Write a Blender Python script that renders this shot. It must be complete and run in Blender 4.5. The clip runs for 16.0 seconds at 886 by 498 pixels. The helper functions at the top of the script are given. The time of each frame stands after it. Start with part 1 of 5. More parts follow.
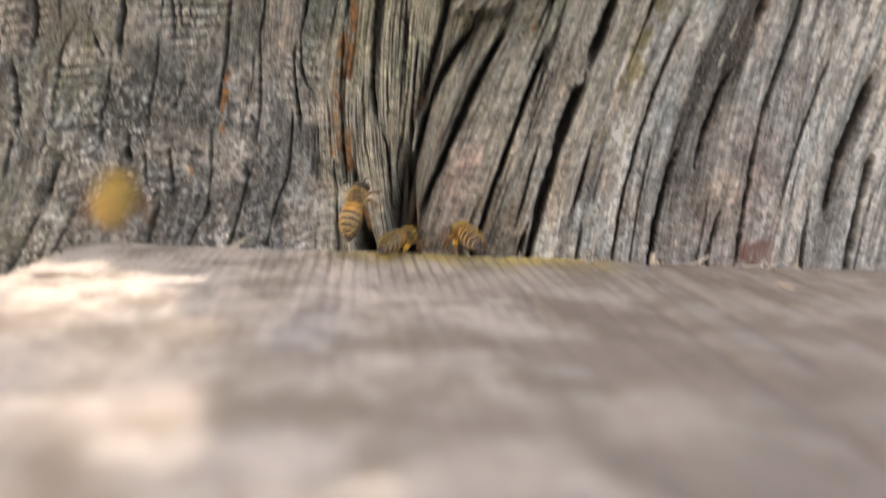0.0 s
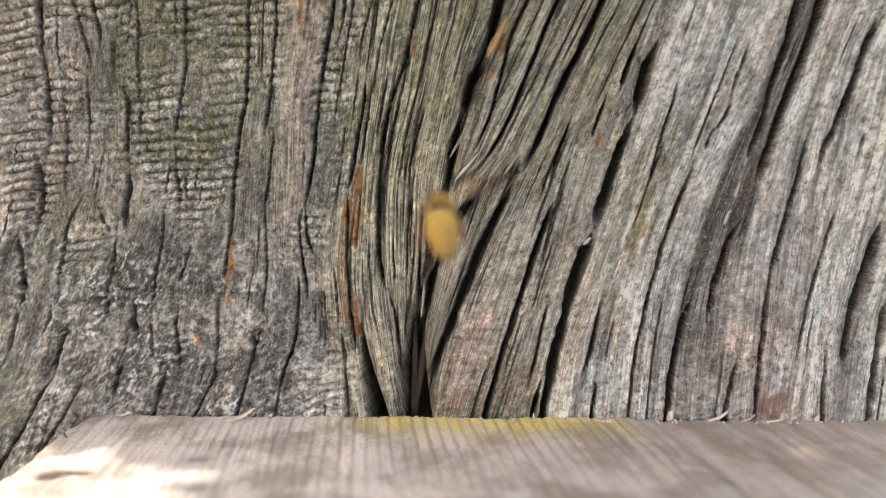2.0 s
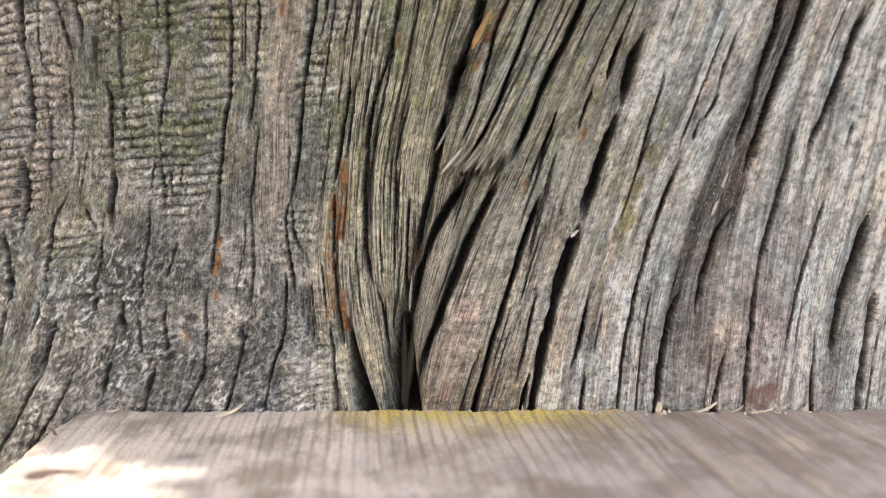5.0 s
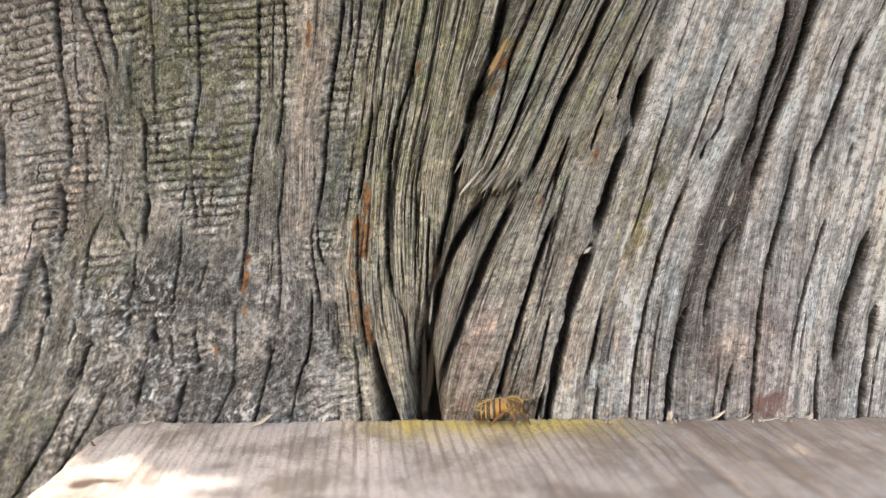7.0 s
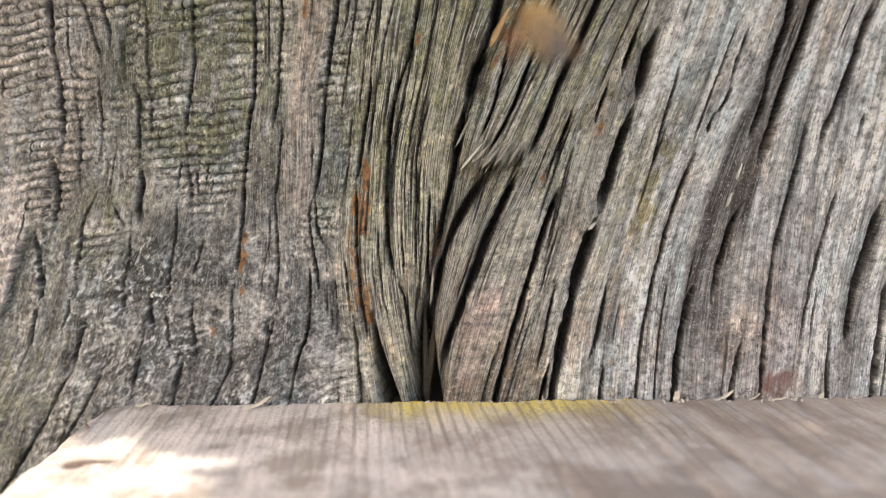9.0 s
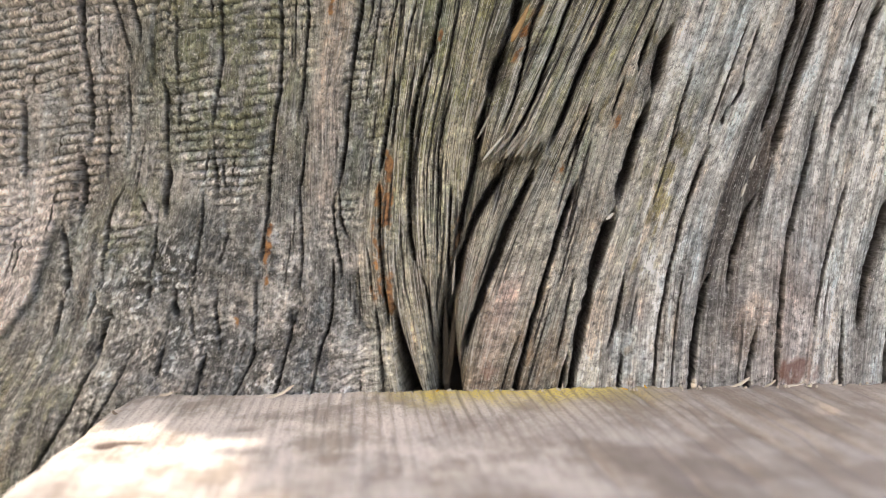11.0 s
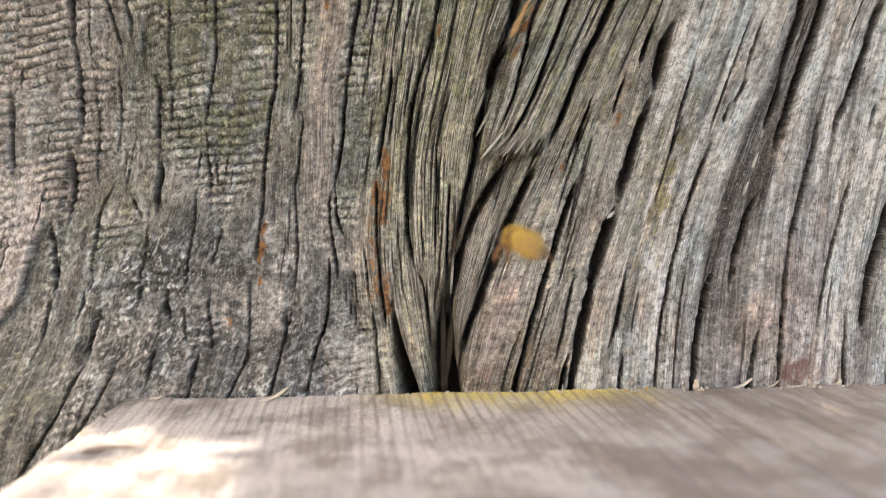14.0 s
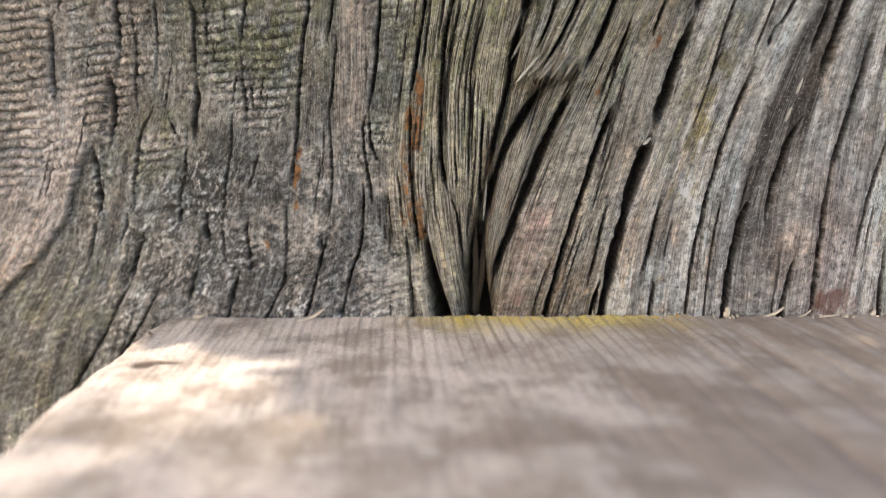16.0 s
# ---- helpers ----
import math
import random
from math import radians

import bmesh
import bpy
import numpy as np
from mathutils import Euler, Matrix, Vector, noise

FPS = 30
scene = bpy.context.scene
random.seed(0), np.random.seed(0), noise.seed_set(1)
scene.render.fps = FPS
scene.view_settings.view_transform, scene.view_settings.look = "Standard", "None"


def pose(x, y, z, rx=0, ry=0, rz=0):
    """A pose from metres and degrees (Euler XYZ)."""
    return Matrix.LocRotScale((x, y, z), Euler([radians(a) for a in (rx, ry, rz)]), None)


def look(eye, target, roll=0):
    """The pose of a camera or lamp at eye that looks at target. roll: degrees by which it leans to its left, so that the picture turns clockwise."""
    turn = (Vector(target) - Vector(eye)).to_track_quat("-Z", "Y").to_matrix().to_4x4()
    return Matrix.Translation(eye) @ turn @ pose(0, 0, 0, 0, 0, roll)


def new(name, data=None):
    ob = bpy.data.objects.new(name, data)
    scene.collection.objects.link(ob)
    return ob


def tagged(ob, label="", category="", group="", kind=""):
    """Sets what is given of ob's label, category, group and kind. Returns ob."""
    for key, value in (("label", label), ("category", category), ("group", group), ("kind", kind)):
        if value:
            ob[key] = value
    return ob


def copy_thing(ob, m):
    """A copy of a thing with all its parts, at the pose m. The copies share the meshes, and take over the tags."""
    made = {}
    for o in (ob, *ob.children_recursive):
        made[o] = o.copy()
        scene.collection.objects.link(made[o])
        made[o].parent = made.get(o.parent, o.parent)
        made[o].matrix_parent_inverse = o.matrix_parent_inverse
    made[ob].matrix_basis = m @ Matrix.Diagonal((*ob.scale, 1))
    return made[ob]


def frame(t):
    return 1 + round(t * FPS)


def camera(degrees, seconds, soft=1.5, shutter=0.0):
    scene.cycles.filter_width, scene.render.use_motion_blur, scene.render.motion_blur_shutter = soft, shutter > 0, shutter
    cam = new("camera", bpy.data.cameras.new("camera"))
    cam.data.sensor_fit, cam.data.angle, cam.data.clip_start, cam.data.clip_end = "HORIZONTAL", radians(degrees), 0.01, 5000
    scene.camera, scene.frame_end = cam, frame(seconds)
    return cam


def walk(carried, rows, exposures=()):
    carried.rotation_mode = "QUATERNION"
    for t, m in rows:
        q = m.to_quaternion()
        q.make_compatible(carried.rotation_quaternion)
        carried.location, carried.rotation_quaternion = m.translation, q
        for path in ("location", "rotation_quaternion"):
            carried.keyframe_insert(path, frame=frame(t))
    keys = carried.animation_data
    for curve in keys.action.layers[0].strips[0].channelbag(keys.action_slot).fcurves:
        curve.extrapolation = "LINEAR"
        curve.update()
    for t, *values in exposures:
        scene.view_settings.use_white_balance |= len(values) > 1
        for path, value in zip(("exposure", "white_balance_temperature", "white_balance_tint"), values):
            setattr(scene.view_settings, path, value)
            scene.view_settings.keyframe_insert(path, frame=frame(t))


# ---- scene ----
cam = camera(62.0, 16.0, soft=0.75, shutter=0.5)
cam.data.dof.use_dof, cam.data.dof.focus_distance, cam.data.dof.aperture_fstop = True, 0.155, 7.2
PATH = [
    (0, (0.011, -0.156, 0.033), (-0.109, 1.804, -0.348), -0.2),
    (0.5, (0.008, -0.154, 0.049), (-0.148, 1.822, -0.218), -2.2),
    (1, (0.011, -0.152, 0.052), (-0.119, 1.83, -0.179), -2.5),
    (1.5, (0.009, -0.151, 0.054), (-0.117, 1.832, -0.169), -2.5),
    (2, (0.01, -0.151, 0.054), (-0.117, 1.833, -0.163), -2.4),
    (2.5, (0.013, -0.151, 0.053), (-0.111, 1.833, -0.163), -2.5),
    (3, (0.01, -0.15, 0.051), (-0.112, 1.835, -0.166), -2.5),
    (5.3, (0.013, -0.15, 0.056), (-0.117, 1.829, -0.206), -3.1),
    (5.5, (0.013, -0.154, 0.056), (-0.114, 1.828, -0.178), -3.1),
    (6, (0.009, -0.157, 0.059), (-0.134, 1.824, -0.175), -3.3),
    (6.5, (0.007, -0.157, 0.058), (-0.139, 1.823, -0.185), -3.4),
    (7, (0.01, -0.157, 0.059), (-0.128, 1.824, -0.182), -3.4),
    (7.5, (0.012, -0.157, 0.058), (-0.12, 1.825, -0.173), -3.3),
    (8, (0.011, -0.157, 0.058), (-0.13, 1.825, -0.176), -3.5),
    (8.5, (0.01, -0.155, 0.056), (-0.128, 1.826, -0.18), -3.5),
    (9, (0.01, -0.154, 0.054), (-0.137, 1.825, -0.19), -3.7),
    (9.2, (0.009, -0.154, 0.055), (-0.14, 1.825, -0.191), -3.8),
    (11.3, (0.004, -0.159, 0.047), (-0.113, 1.832, -0.112), -3.6),
    (11.5, (0.004, -0.159, 0.047), (-0.09, 1.833, -0.103), -3.5),
    (12, (0.003, -0.158, 0.047), (-0.088, 1.834, -0.111), -3.5),
    (12.5, (0.001, -0.155, 0.046), (-0.094, 1.835, -0.124), -3.5),
    (13, (0.001, -0.154, 0.046), (-0.096, 1.835, -0.14), -3.4),
    (13.5, (0.002, -0.157, 0.047), (-0.114, 1.833, -0.125), -3.6),
    (14, (0.002, -0.156, 0.046), (-0.098, 1.835, -0.121), -3.6),
    (14.5, (0.002, -0.156, 0.046), (-0.119, 1.833, -0.124), -3.8),
    (15, (0.001, -0.155, 0.046), (-0.12, 1.834, -0.126), -3.7),
    (15.5, (0.003, -0.157, 0.047), (-0.197, 1.812, -0.241), -4.0),
    (16, (0.003, -0.157, 0.047), (-0.207, 1.797, -0.324), -3.5),
]
walk(cam, [(t, look(eye, target, roll)) for t, eye, target, roll in PATH],
     exposures=[(0.0, 2.24, 7700, 14), (0.5, 2.2, 7650, 14), (1.2, 2.43, 7550, 14), (3.0, 2.56, 7600, 14), (5.5, 2.6, 7430, 14), (14.5, 2.56, 7430, 14), (15.0, 2.48, 7430, 14), (16.0, 2.28, 7450, 14)])

# ---- light ----
SUN_FROM = Vector((-0.52, -0.42, 0.74)).normalized()
world = bpy.data.worlds.new("sky")
scene.world = world
world.use_nodes = True
wn = world.node_tree.nodes
sky = wn.new("ShaderNodeTexSky")
sky.sky_type, sky.sun_disc = "NISHITA", False
sky.sun_elevation = math.asin(SUN_FROM.z)
sky.sun_rotation = math.atan2(SUN_FROM.x, SUN_FROM.y)
sky.air_density, sky.dust_density, sky.ozone_density = 1.0, 5.0, 0.5
wn["Background"].inputs["Strength"].default_value = 0.15
world.node_tree.links.new(sky.outputs[0], wn["Background"].inputs["Color"])
sun = new("sun", bpy.data.lights.new("sun", "SUN"))
sun.data.energy, sun.data.angle, sun.data.color = 1.5, radians(0.6), (1.0, 0.96, 0.92)
sun.matrix_world = look(SUN_FROM * 3, (0, 0, 0))


# ---- materials ----
class Nodes:
    """A material's nodes, with short ways to add and join them."""

    def __init__(self, name, rough=0.8):
        self.mat = bpy.data.materials.new(name)
        self.mat.use_nodes = True
        self.tree = self.mat.node_tree
        self.bsdf = self.tree.nodes["Principled BSDF"]
        self.bsdf.inputs["Roughness"].default_value = rough

    def add(self, kind, **values):
        node = self.tree.nodes.new("ShaderNode" + kind)
        for key, value in values.items():
            if isinstance(value, bpy.types.NodeSocket):
                self.tree.links.new(value, node.inputs[key.replace("_", " ")])
            else:
                node.inputs[key.replace("_", " ")].default_value = value
        return node

    def attr(self, name):
        node = self.tree.nodes.new("ShaderNodeAttribute")
        node.attribute_name = name
        return node

    def scaled(self, vector, x, y, z=1.0, shift=0.0):
        node = self.tree.nodes.new("ShaderNodeMapping")
        self.tree.links.new(vector, node.inputs["Vector"])
        node.inputs["Scale"].default_value = (x, y, z)
        node.inputs["Location"].default_value = (shift, shift * 0.7, shift * 0.3)
        return node.outputs[0]

    def noise(self, vector, scale=1.0, detail=4.0, rough=0.55, twist=0.0):
        node = self.add("TexNoise", Vector=vector, Scale=scale, Detail=detail, Roughness=rough, Distortion=twist)
        return node.outputs["Fac"]

    def ramp(self, fac, *stops):
        node = self.tree.nodes.new("ShaderNodeValToRGB")
        self.tree.links.new(fac, node.inputs["Fac"])
        e = node.color_ramp.elements
        while len(e) < len(stops):
            e.new(0.5)
        for el, (pos, col) in zip(e, stops):
            el.position = pos
            el.color = (*col, 1) if isinstance(col, tuple) else (col, col, col, 1)
        return node.outputs["Color"]

    def mix(self, fac, a, b, blend="MIX"):
        node = self.tree.nodes.new("ShaderNodeMix")
        node.data_type, node.blend_type = "RGBA", blend
        for sock, value in ((node.inputs[0], fac), (node.inputs[6], a), (node.inputs[7], b)):
            if isinstance(value, bpy.types.NodeSocket):
                self.tree.links.new(value, sock)
            elif isinstance(value, tuple):
                sock.default_value = (*value, 1)
            else:
                sock.default_value = value
        return node.outputs[2]

    def math(self, op, a, b=0.0, clamp=False):
        node = self.tree.nodes.new("ShaderNodeMath")
        node.operation, node.use_clamp = op, clamp
        for sock, value in zip(node.inputs, (a, b)):
            if isinstance(value, bpy.types.NodeSocket):
                self.tree.links.new(value, sock)
            else:
                sock.default_value = value
        return node.outputs[0]

    def bump(self, height, distance, strength=1.0):
        node = self.add("Bump", Height=height, Distance=distance, Strength=strength)
        self.tree.links.new(node.outputs[0], self.bsdf.inputs["Normal"])

    def colour(self, socket):
        if isinstance(socket, tuple):
            self.bsdf.inputs["Base Color"].default_value = (*socket, 1)
        else:
            self.tree.links.new(socket, self.bsdf.inputs["Base Color"])
        return self


def weathered_wood():
    """Old grey wood; "grain" runs in millimetres across and along the fibres (its third value: darkening of the curly
    fold floors), "tone" holds the wood's colour and painted recess shade (alpha: curly figure), "stain" rust, red and
    paler fold crests.
    """
    n = Nodes("weathered_wood", 0.6)
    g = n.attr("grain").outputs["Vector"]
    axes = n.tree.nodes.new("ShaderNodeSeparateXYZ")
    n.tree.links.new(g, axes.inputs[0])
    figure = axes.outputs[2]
    st = n.tree.nodes.new("ShaderNodeSeparateColor")
    n.tree.links.new(n.attr("stain").outputs["Color"], st.inputs[0])
    rust, red, pale_crest = st.outputs[0], st.outputs[1], st.outputs[2]
    tone = n.attr("tone")
    col, curly = tone.outputs["Color"], tone.outputs["Alpha"]
    straight = n.math("SUBTRACT", 1.0, n.math("MULTIPLY", curly, 0.8))
    fibre = n.noise(n.scaled(g, 0.95, 0.05, 0), 1.0, 7.0, 0.70)
    streak = n.noise(n.scaled(g, 2.4, 0.08, 0, 7), 1.0, 6.0, 0.68)
    mottle = n.noise(n.scaled(g, 0.30, 0.20, 0, 31), 1.0, 7.0, 0.68)
    speck = n.noise(n.scaled(g, 0.75, 0.55, 0, 57), 1.0, 6.0, 0.66)
    glint_grit = n.noise(n.scaled(g, 2.6, 1.5, 0, 83), 1.0, 4.0, 0.66)
    lines = n.noise(n.scaled(g, 4.0, 0.09, 0, 151), 1.0, 4.0, 0.62)
    dots = n.noise(n.scaled(g, 1.7, 1.0, 0, 171), 1.0, 5.0, 0.68)
    smear = n.noise(n.scaled(g, 0.55, 0.022, 0, 211), 1.0, 5.0, 0.62)
    col = n.mix(straight, col, n.ramp(smear, (0.36, 0.50), (0.47, 0.96), (0.54, 1.06), (0.66, 1.38)), "MULTIPLY")
    col = n.mix(straight, col, n.ramp(fibre, (0.34, 0.66), (0.46, 0.94), (0.54, 1.08), (0.66, 1.30)), "MULTIPLY")
    col = n.mix(straight, col, n.ramp(streak, (0.36, 0.68), (0.48, 0.98), (0.62, 1.16)), "MULTIPLY")
    col = n.mix(1.0, col, n.ramp(mottle, (0.34, 0.66), (0.48, 1.0), (0.64, 1.34)), "MULTIPLY")
    col = n.mix(n.math("ADD", n.math("MULTIPLY", curly, 0.5), 0.5), col, n.ramp(speck, (0.37, 0.35), (0.48, 0.97), (0.62, 1.8)), "MULTIPLY")
    col = n.mix(n.math("MULTIPLY", pale_crest, n.ramp(dots, (0.42, 0.15), (0.55, 0.85))), col, n.mix(0.25, n.mix(1.0, col, (2.3, 2.25, 2.2), "MULTIPLY"), (0.60, 0.575, 0.56)))
    hue = n.noise(n.scaled(g, 0.22, 0.05, 0, 131), 1.0, 6.0, 0.65)
    col = n.mix(n.math("MULTIPLY", n.ramp(hue, (0.53, 0.0), (0.64, 0.4)), straight), col, n.mix(1.0, col, (1.25, 0.95, 0.72), "MULTIPLY"))
    col = n.mix(n.ramp(hue, (0.36, 0.7), (0.47, 0.0)), col, n.mix(1.0, col, (0.88, 1.02, 1.10), "MULTIPLY"))
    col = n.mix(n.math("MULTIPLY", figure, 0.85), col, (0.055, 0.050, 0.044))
    col = n.mix(n.ramp(speck, (0.33, 0.55), (0.40, 0.0)), col, (0.045, 0.043, 0.040))
    # glints of the glossy fibres, painted on as white specks
    col = n.mix(n.ramp(glint_grit, (0.60, 0.0), (0.67, 0.7)), col, (0.82, 0.81, 0.79))
    col = n.mix(n.ramp(glint_grit, (0.32, 0.5), (0.39, 0.0)), col, (0.045, 0.042, 0.038))
    across = n.math("ADD", n.math("MULTIPLY", axes.outputs[0], 0.005), 0.5)
    wiry = n.math("MULTIPLY", n.ramp(across, (0.38, 0.55), (0.41, 1.0), (0.57, 0.9), (0.65, 0.35)), straight)
    col = n.mix(n.math("MULTIPLY", n.ramp(lines, (0.54, 0.0), (0.61, 0.8)), wiry), col, (0.72, 0.70, 0.66))
    col = n.mix(n.math("MULTIPLY", n.ramp(lines, (0.39, 0.9), (0.46, 0.0)), wiry), col, (0.055, 0.048, 0.042))
    col = n.mix(n.ramp(dots, (0.36, 0.6), (0.43, 0.0)), col, (0.045, 0.043, 0.041))
    col = n.mix(n.ramp(dots, (0.56, 0.0), (0.65, 0.65)), col, n.mix(0.2, n.mix(1.0, col, (1.9, 1.9, 1.9), "MULTIPLY"), (0.8, 0.8, 0.78)))
    col = n.mix(n.ramp(n.math("SUBTRACT", n.math("ADD", red, n.math("MULTIPLY", dots, 0.6)), 0.85), (0.1, 0.0), (0.6, 0.75)), col, n.mix(streak, (0.15, 0.055, 0.038), (0.40, 0.20, 0.15)))
    spread = n.math("ADD", n.math("MULTIPLY", rust, 0.8), n.math("MULTIPLY", n.math("ADD", speck, mottle), 2.2))
    col = n.mix(n.ramp(n.math("MULTIPLY", n.math("SUBTRACT", spread, 2.2), rust), (0.12, 0.0), (0.45, 0.95)), col, n.mix(n.ramp(speck, (0.38, 0.0), (0.6, 1.0)), (0.13, 0.045, 0.02), (0.50, 0.24, 0.085)))
    # old wood inside the shakes, with their deep shade painted in as near black
    col = n.mix(n.attr("crack_shade").outputs["Fac"], col, n.mix(streak, (0.014, 0.011, 0.008), (0.058, 0.045, 0.035)))
    n.colour(col)
    n.tree.links.new(n.ramp(glint_grit, (0.40, 0.75), (0.60, 0.34)), n.bsdf.inputs["Roughness"])
    relief = n.math("ADD", n.math("MULTIPLY", n.math("MULTIPLY", fibre, straight), 0.9), n.math("ADD", n.math("ADD", n.math("MULTIPLY", n.math("MULTIPLY", streak, straight), 0.5), n.math("ADD", n.math("MULTIPLY", lines, 0.25), n.math("MULTIPLY", dots, 0.5))), n.math("ADD", n.math("MULTIPLY", speck, 0.8), n.math("MULTIPLY", glint_grit, 0.25))))
    n.bump(relief, 0.0031, 1.0)
    return n.mat


def board_wood():
    """Sawn softwood gone grey; "stain" holds late-wood lines, yellow pollen, darker areas and (alpha) the knot."""
    n = Nodes("board_wood", 0.78)
    g = n.attr("grain").outputs["Vector"]
    st = n.tree.nodes.new("ShaderNodeSeparateColor")
    stain = n.attr("stain")
    n.tree.links.new(stain.outputs["Color"], st.inputs[0])
    line, pollen, dark = st.outputs[0], st.outputs[1], st.outputs[2]
    fibre = n.noise(n.scaled(g, 0.5, 0.09), 1.0, 5.0, 0.6)
    fine = n.noise(n.scaled(g, 2.0, 1.1, 1, 11), 1.0, 5.0, 0.65)
    patch = n.noise(n.scaled(g, 0.085, 0.075, 1, 23), 1.0, 6.0, 0.62)
    col = n.ramp(fibre, (0.32, (0.39, 0.357, 0.322)), (0.5, (0.455, 0.42, 0.382)), (0.68, (0.52, 0.485, 0.447)))
    col = n.mix(n.ramp(patch, (0.40, 0.85), (0.54, 0.0)), col, (0.21, 0.182, 0.150))
    col = n.mix(n.ramp(patch, (0.54, 0.0), (0.66, 0.6)), col, (0.54, 0.50, 0.45))
    col = n.mix(n.ramp(fine, (0.34, 0.5), (0.5, 0.0)), col, (0.20, 0.170, 0.14))
    col = n.mix(n.math("MULTIPLY", line, 0.65), col, (0.19, 0.145, 0.105))
    col = n.mix(n.math("MULTIPLY", dark, 0.8), col, (0.14, 0.112, 0.090))
    col = n.mix(n.ramp(stain.outputs["Alpha"], (0.2, 0.0), (0.9, 0.9)), col, (0.055, 0.036, 0.026))
    col = n.mix(1.0, col, (1.15, 1.125, 1.10), "MULTIPLY")
    col = n.mix(n.math("MULTIPLY", pollen, n.ramp(fine, (0.36, 0.25), (0.56, 1.1)), True), col, n.mix(line, (0.60, 0.475, 0.12), (0.34, 0.25, 0.06)))
    n.colour(col)
    n.bump(n.math("ADD", fibre, n.math("MULTIPLY", fine, 0.6)), 0.0004, 0.6)
    return n.mat


def plain(name, col, rough=0.7, vary=0.25, scale=600.0, bump=0.0):
    n = Nodes(name, rough)
    tc = n.tree.nodes.new("ShaderNodeTexCoord").outputs["Object"]
    f = n.noise(tc, scale, 5.0, 0.6)
    n.colour(n.mix(f, tuple(c * (1 - vary) for c in col), tuple(min(1.0, c * (1 + vary)) for c in col)))
    if bump:
        n.bump(f, bump)
    return n.mat


WOOD, BOARD = weathered_wood(), board_wood()
# one near-black brown for the walls of the hollow
CAVITY = plain("dark_hollow_wood", (0.05, 0.038, 0.028), 0.95)
CHIP = plain("pale_wood_chip", (0.45, 0.395, 0.32), 0.85, 0.3, 900)
SPLINTER = plain("grey_splinter", (0.22, 0.20, 0.17), 0.85, 0.8, 1800, 0.0004)
PALE = plain("pale_fibre", (0.40, 0.38, 0.34), 0.85, 0.5, 1800)
GOLD_FUR = plain("pollen_dusted_fur", (0.62, 0.41, 0.07), 0.9, 0.35, 1500)
GILT = plain("dusted_band", (0.50, 0.33, 0.06), 0.8, 0.4, 1500)
UMBER = plain("dusted_dark_band", (0.20, 0.12, 0.035), 0.8, 0.4, 1500)
DARK_RIB = plain("dark_brown_rib", (0.04, 0.03, 0.02), 0.9, 0.6, 1500, 0.0004)
RUSTY = plain("rusty_splinter", (0.29, 0.175, 0.08), 0.85, 0.6, 900)
LEAF = plain("leaf", (0.06, 0.11, 0.03), 0.6, 0.3, 60)
BARK = plain("bark", (0.12, 0.09, 0.07), 0.9, 0.3, 80)
SOIL = plain("soil_and_grass", (0.10, 0.10, 0.06), 0.95, 0.4, 6)
FUR = plain("bee_fur", (0.56, 0.38, 0.12), 0.9, 0.35, 1500)
AMBER = plain("bee_amber", (0.47, 0.235, 0.045), 0.5, 0.4, 1200)
TAN = plain("bee_tan_band", (0.40, 0.26, 0.11), 0.7, 0.4, 1800)
BLACK = plain("bee_black", (0.040, 0.026, 0.018), 0.4, 0.3, 900)
LEGS = plain("bee_leg", (0.16, 0.075, 0.025), 0.5, 0.3, 900)
POLLEN = plain("pollen", (0.66, 0.37, 0.035), 0.95, 0.25, 2500, 0.0002)


def wing_material():
    n = Nodes("bee_wing", 0.3)
    n.colour((0.55, 0.42, 0.28))
    n.bsdf.inputs["Alpha"].default_value = 0.17
    return n.mat


WING = wing_material()


# ---- helpers ----
TABLES = [np.random.RandomState(s).rand(256, 256) for s in range(6)]


def vnoise(x, y, seed=0):
    """Smooth value noise, -1 to 1."""
    tab = TABLES[seed % 6]
    x, y = np.asarray(x, float) + 17.3 * seed, np.asarray(y, float) + 9.1 * seed
    xi, yi = np.floor(x).astype(int), np.floor(y).astype(int)
    fx, fy = x - xi, y - yi
    fx, fy = fx * fx * (3 - 2 * fx), fy * fy * (3 - 2 * fy)
    a, b = tab[xi & 255, yi & 255], tab[(xi + 1) & 255, yi & 255]
    c, d = tab[xi & 255, (yi + 1) & 255], tab[(xi + 1) & 255, (yi + 1) & 255]
    return 2 * ((a + (b - a) * fx) * (1 - fy) + (c + (d - c) * fx) * fy) - 1


def fractal(x, y, seed=0, octaves=4, gain=0.5):
    total, amp = 0.0, 1.0
    for k in range(octaves):
        total = total + amp * vnoise(x * 2 ** k, y * 2 ** k, seed + k)
        amp *= gain
    return total


def smooth(a, b, x):
    t = np.clip((x - a) / (b - a), 0, 1)
    return t * t * (3 - 2 * t)


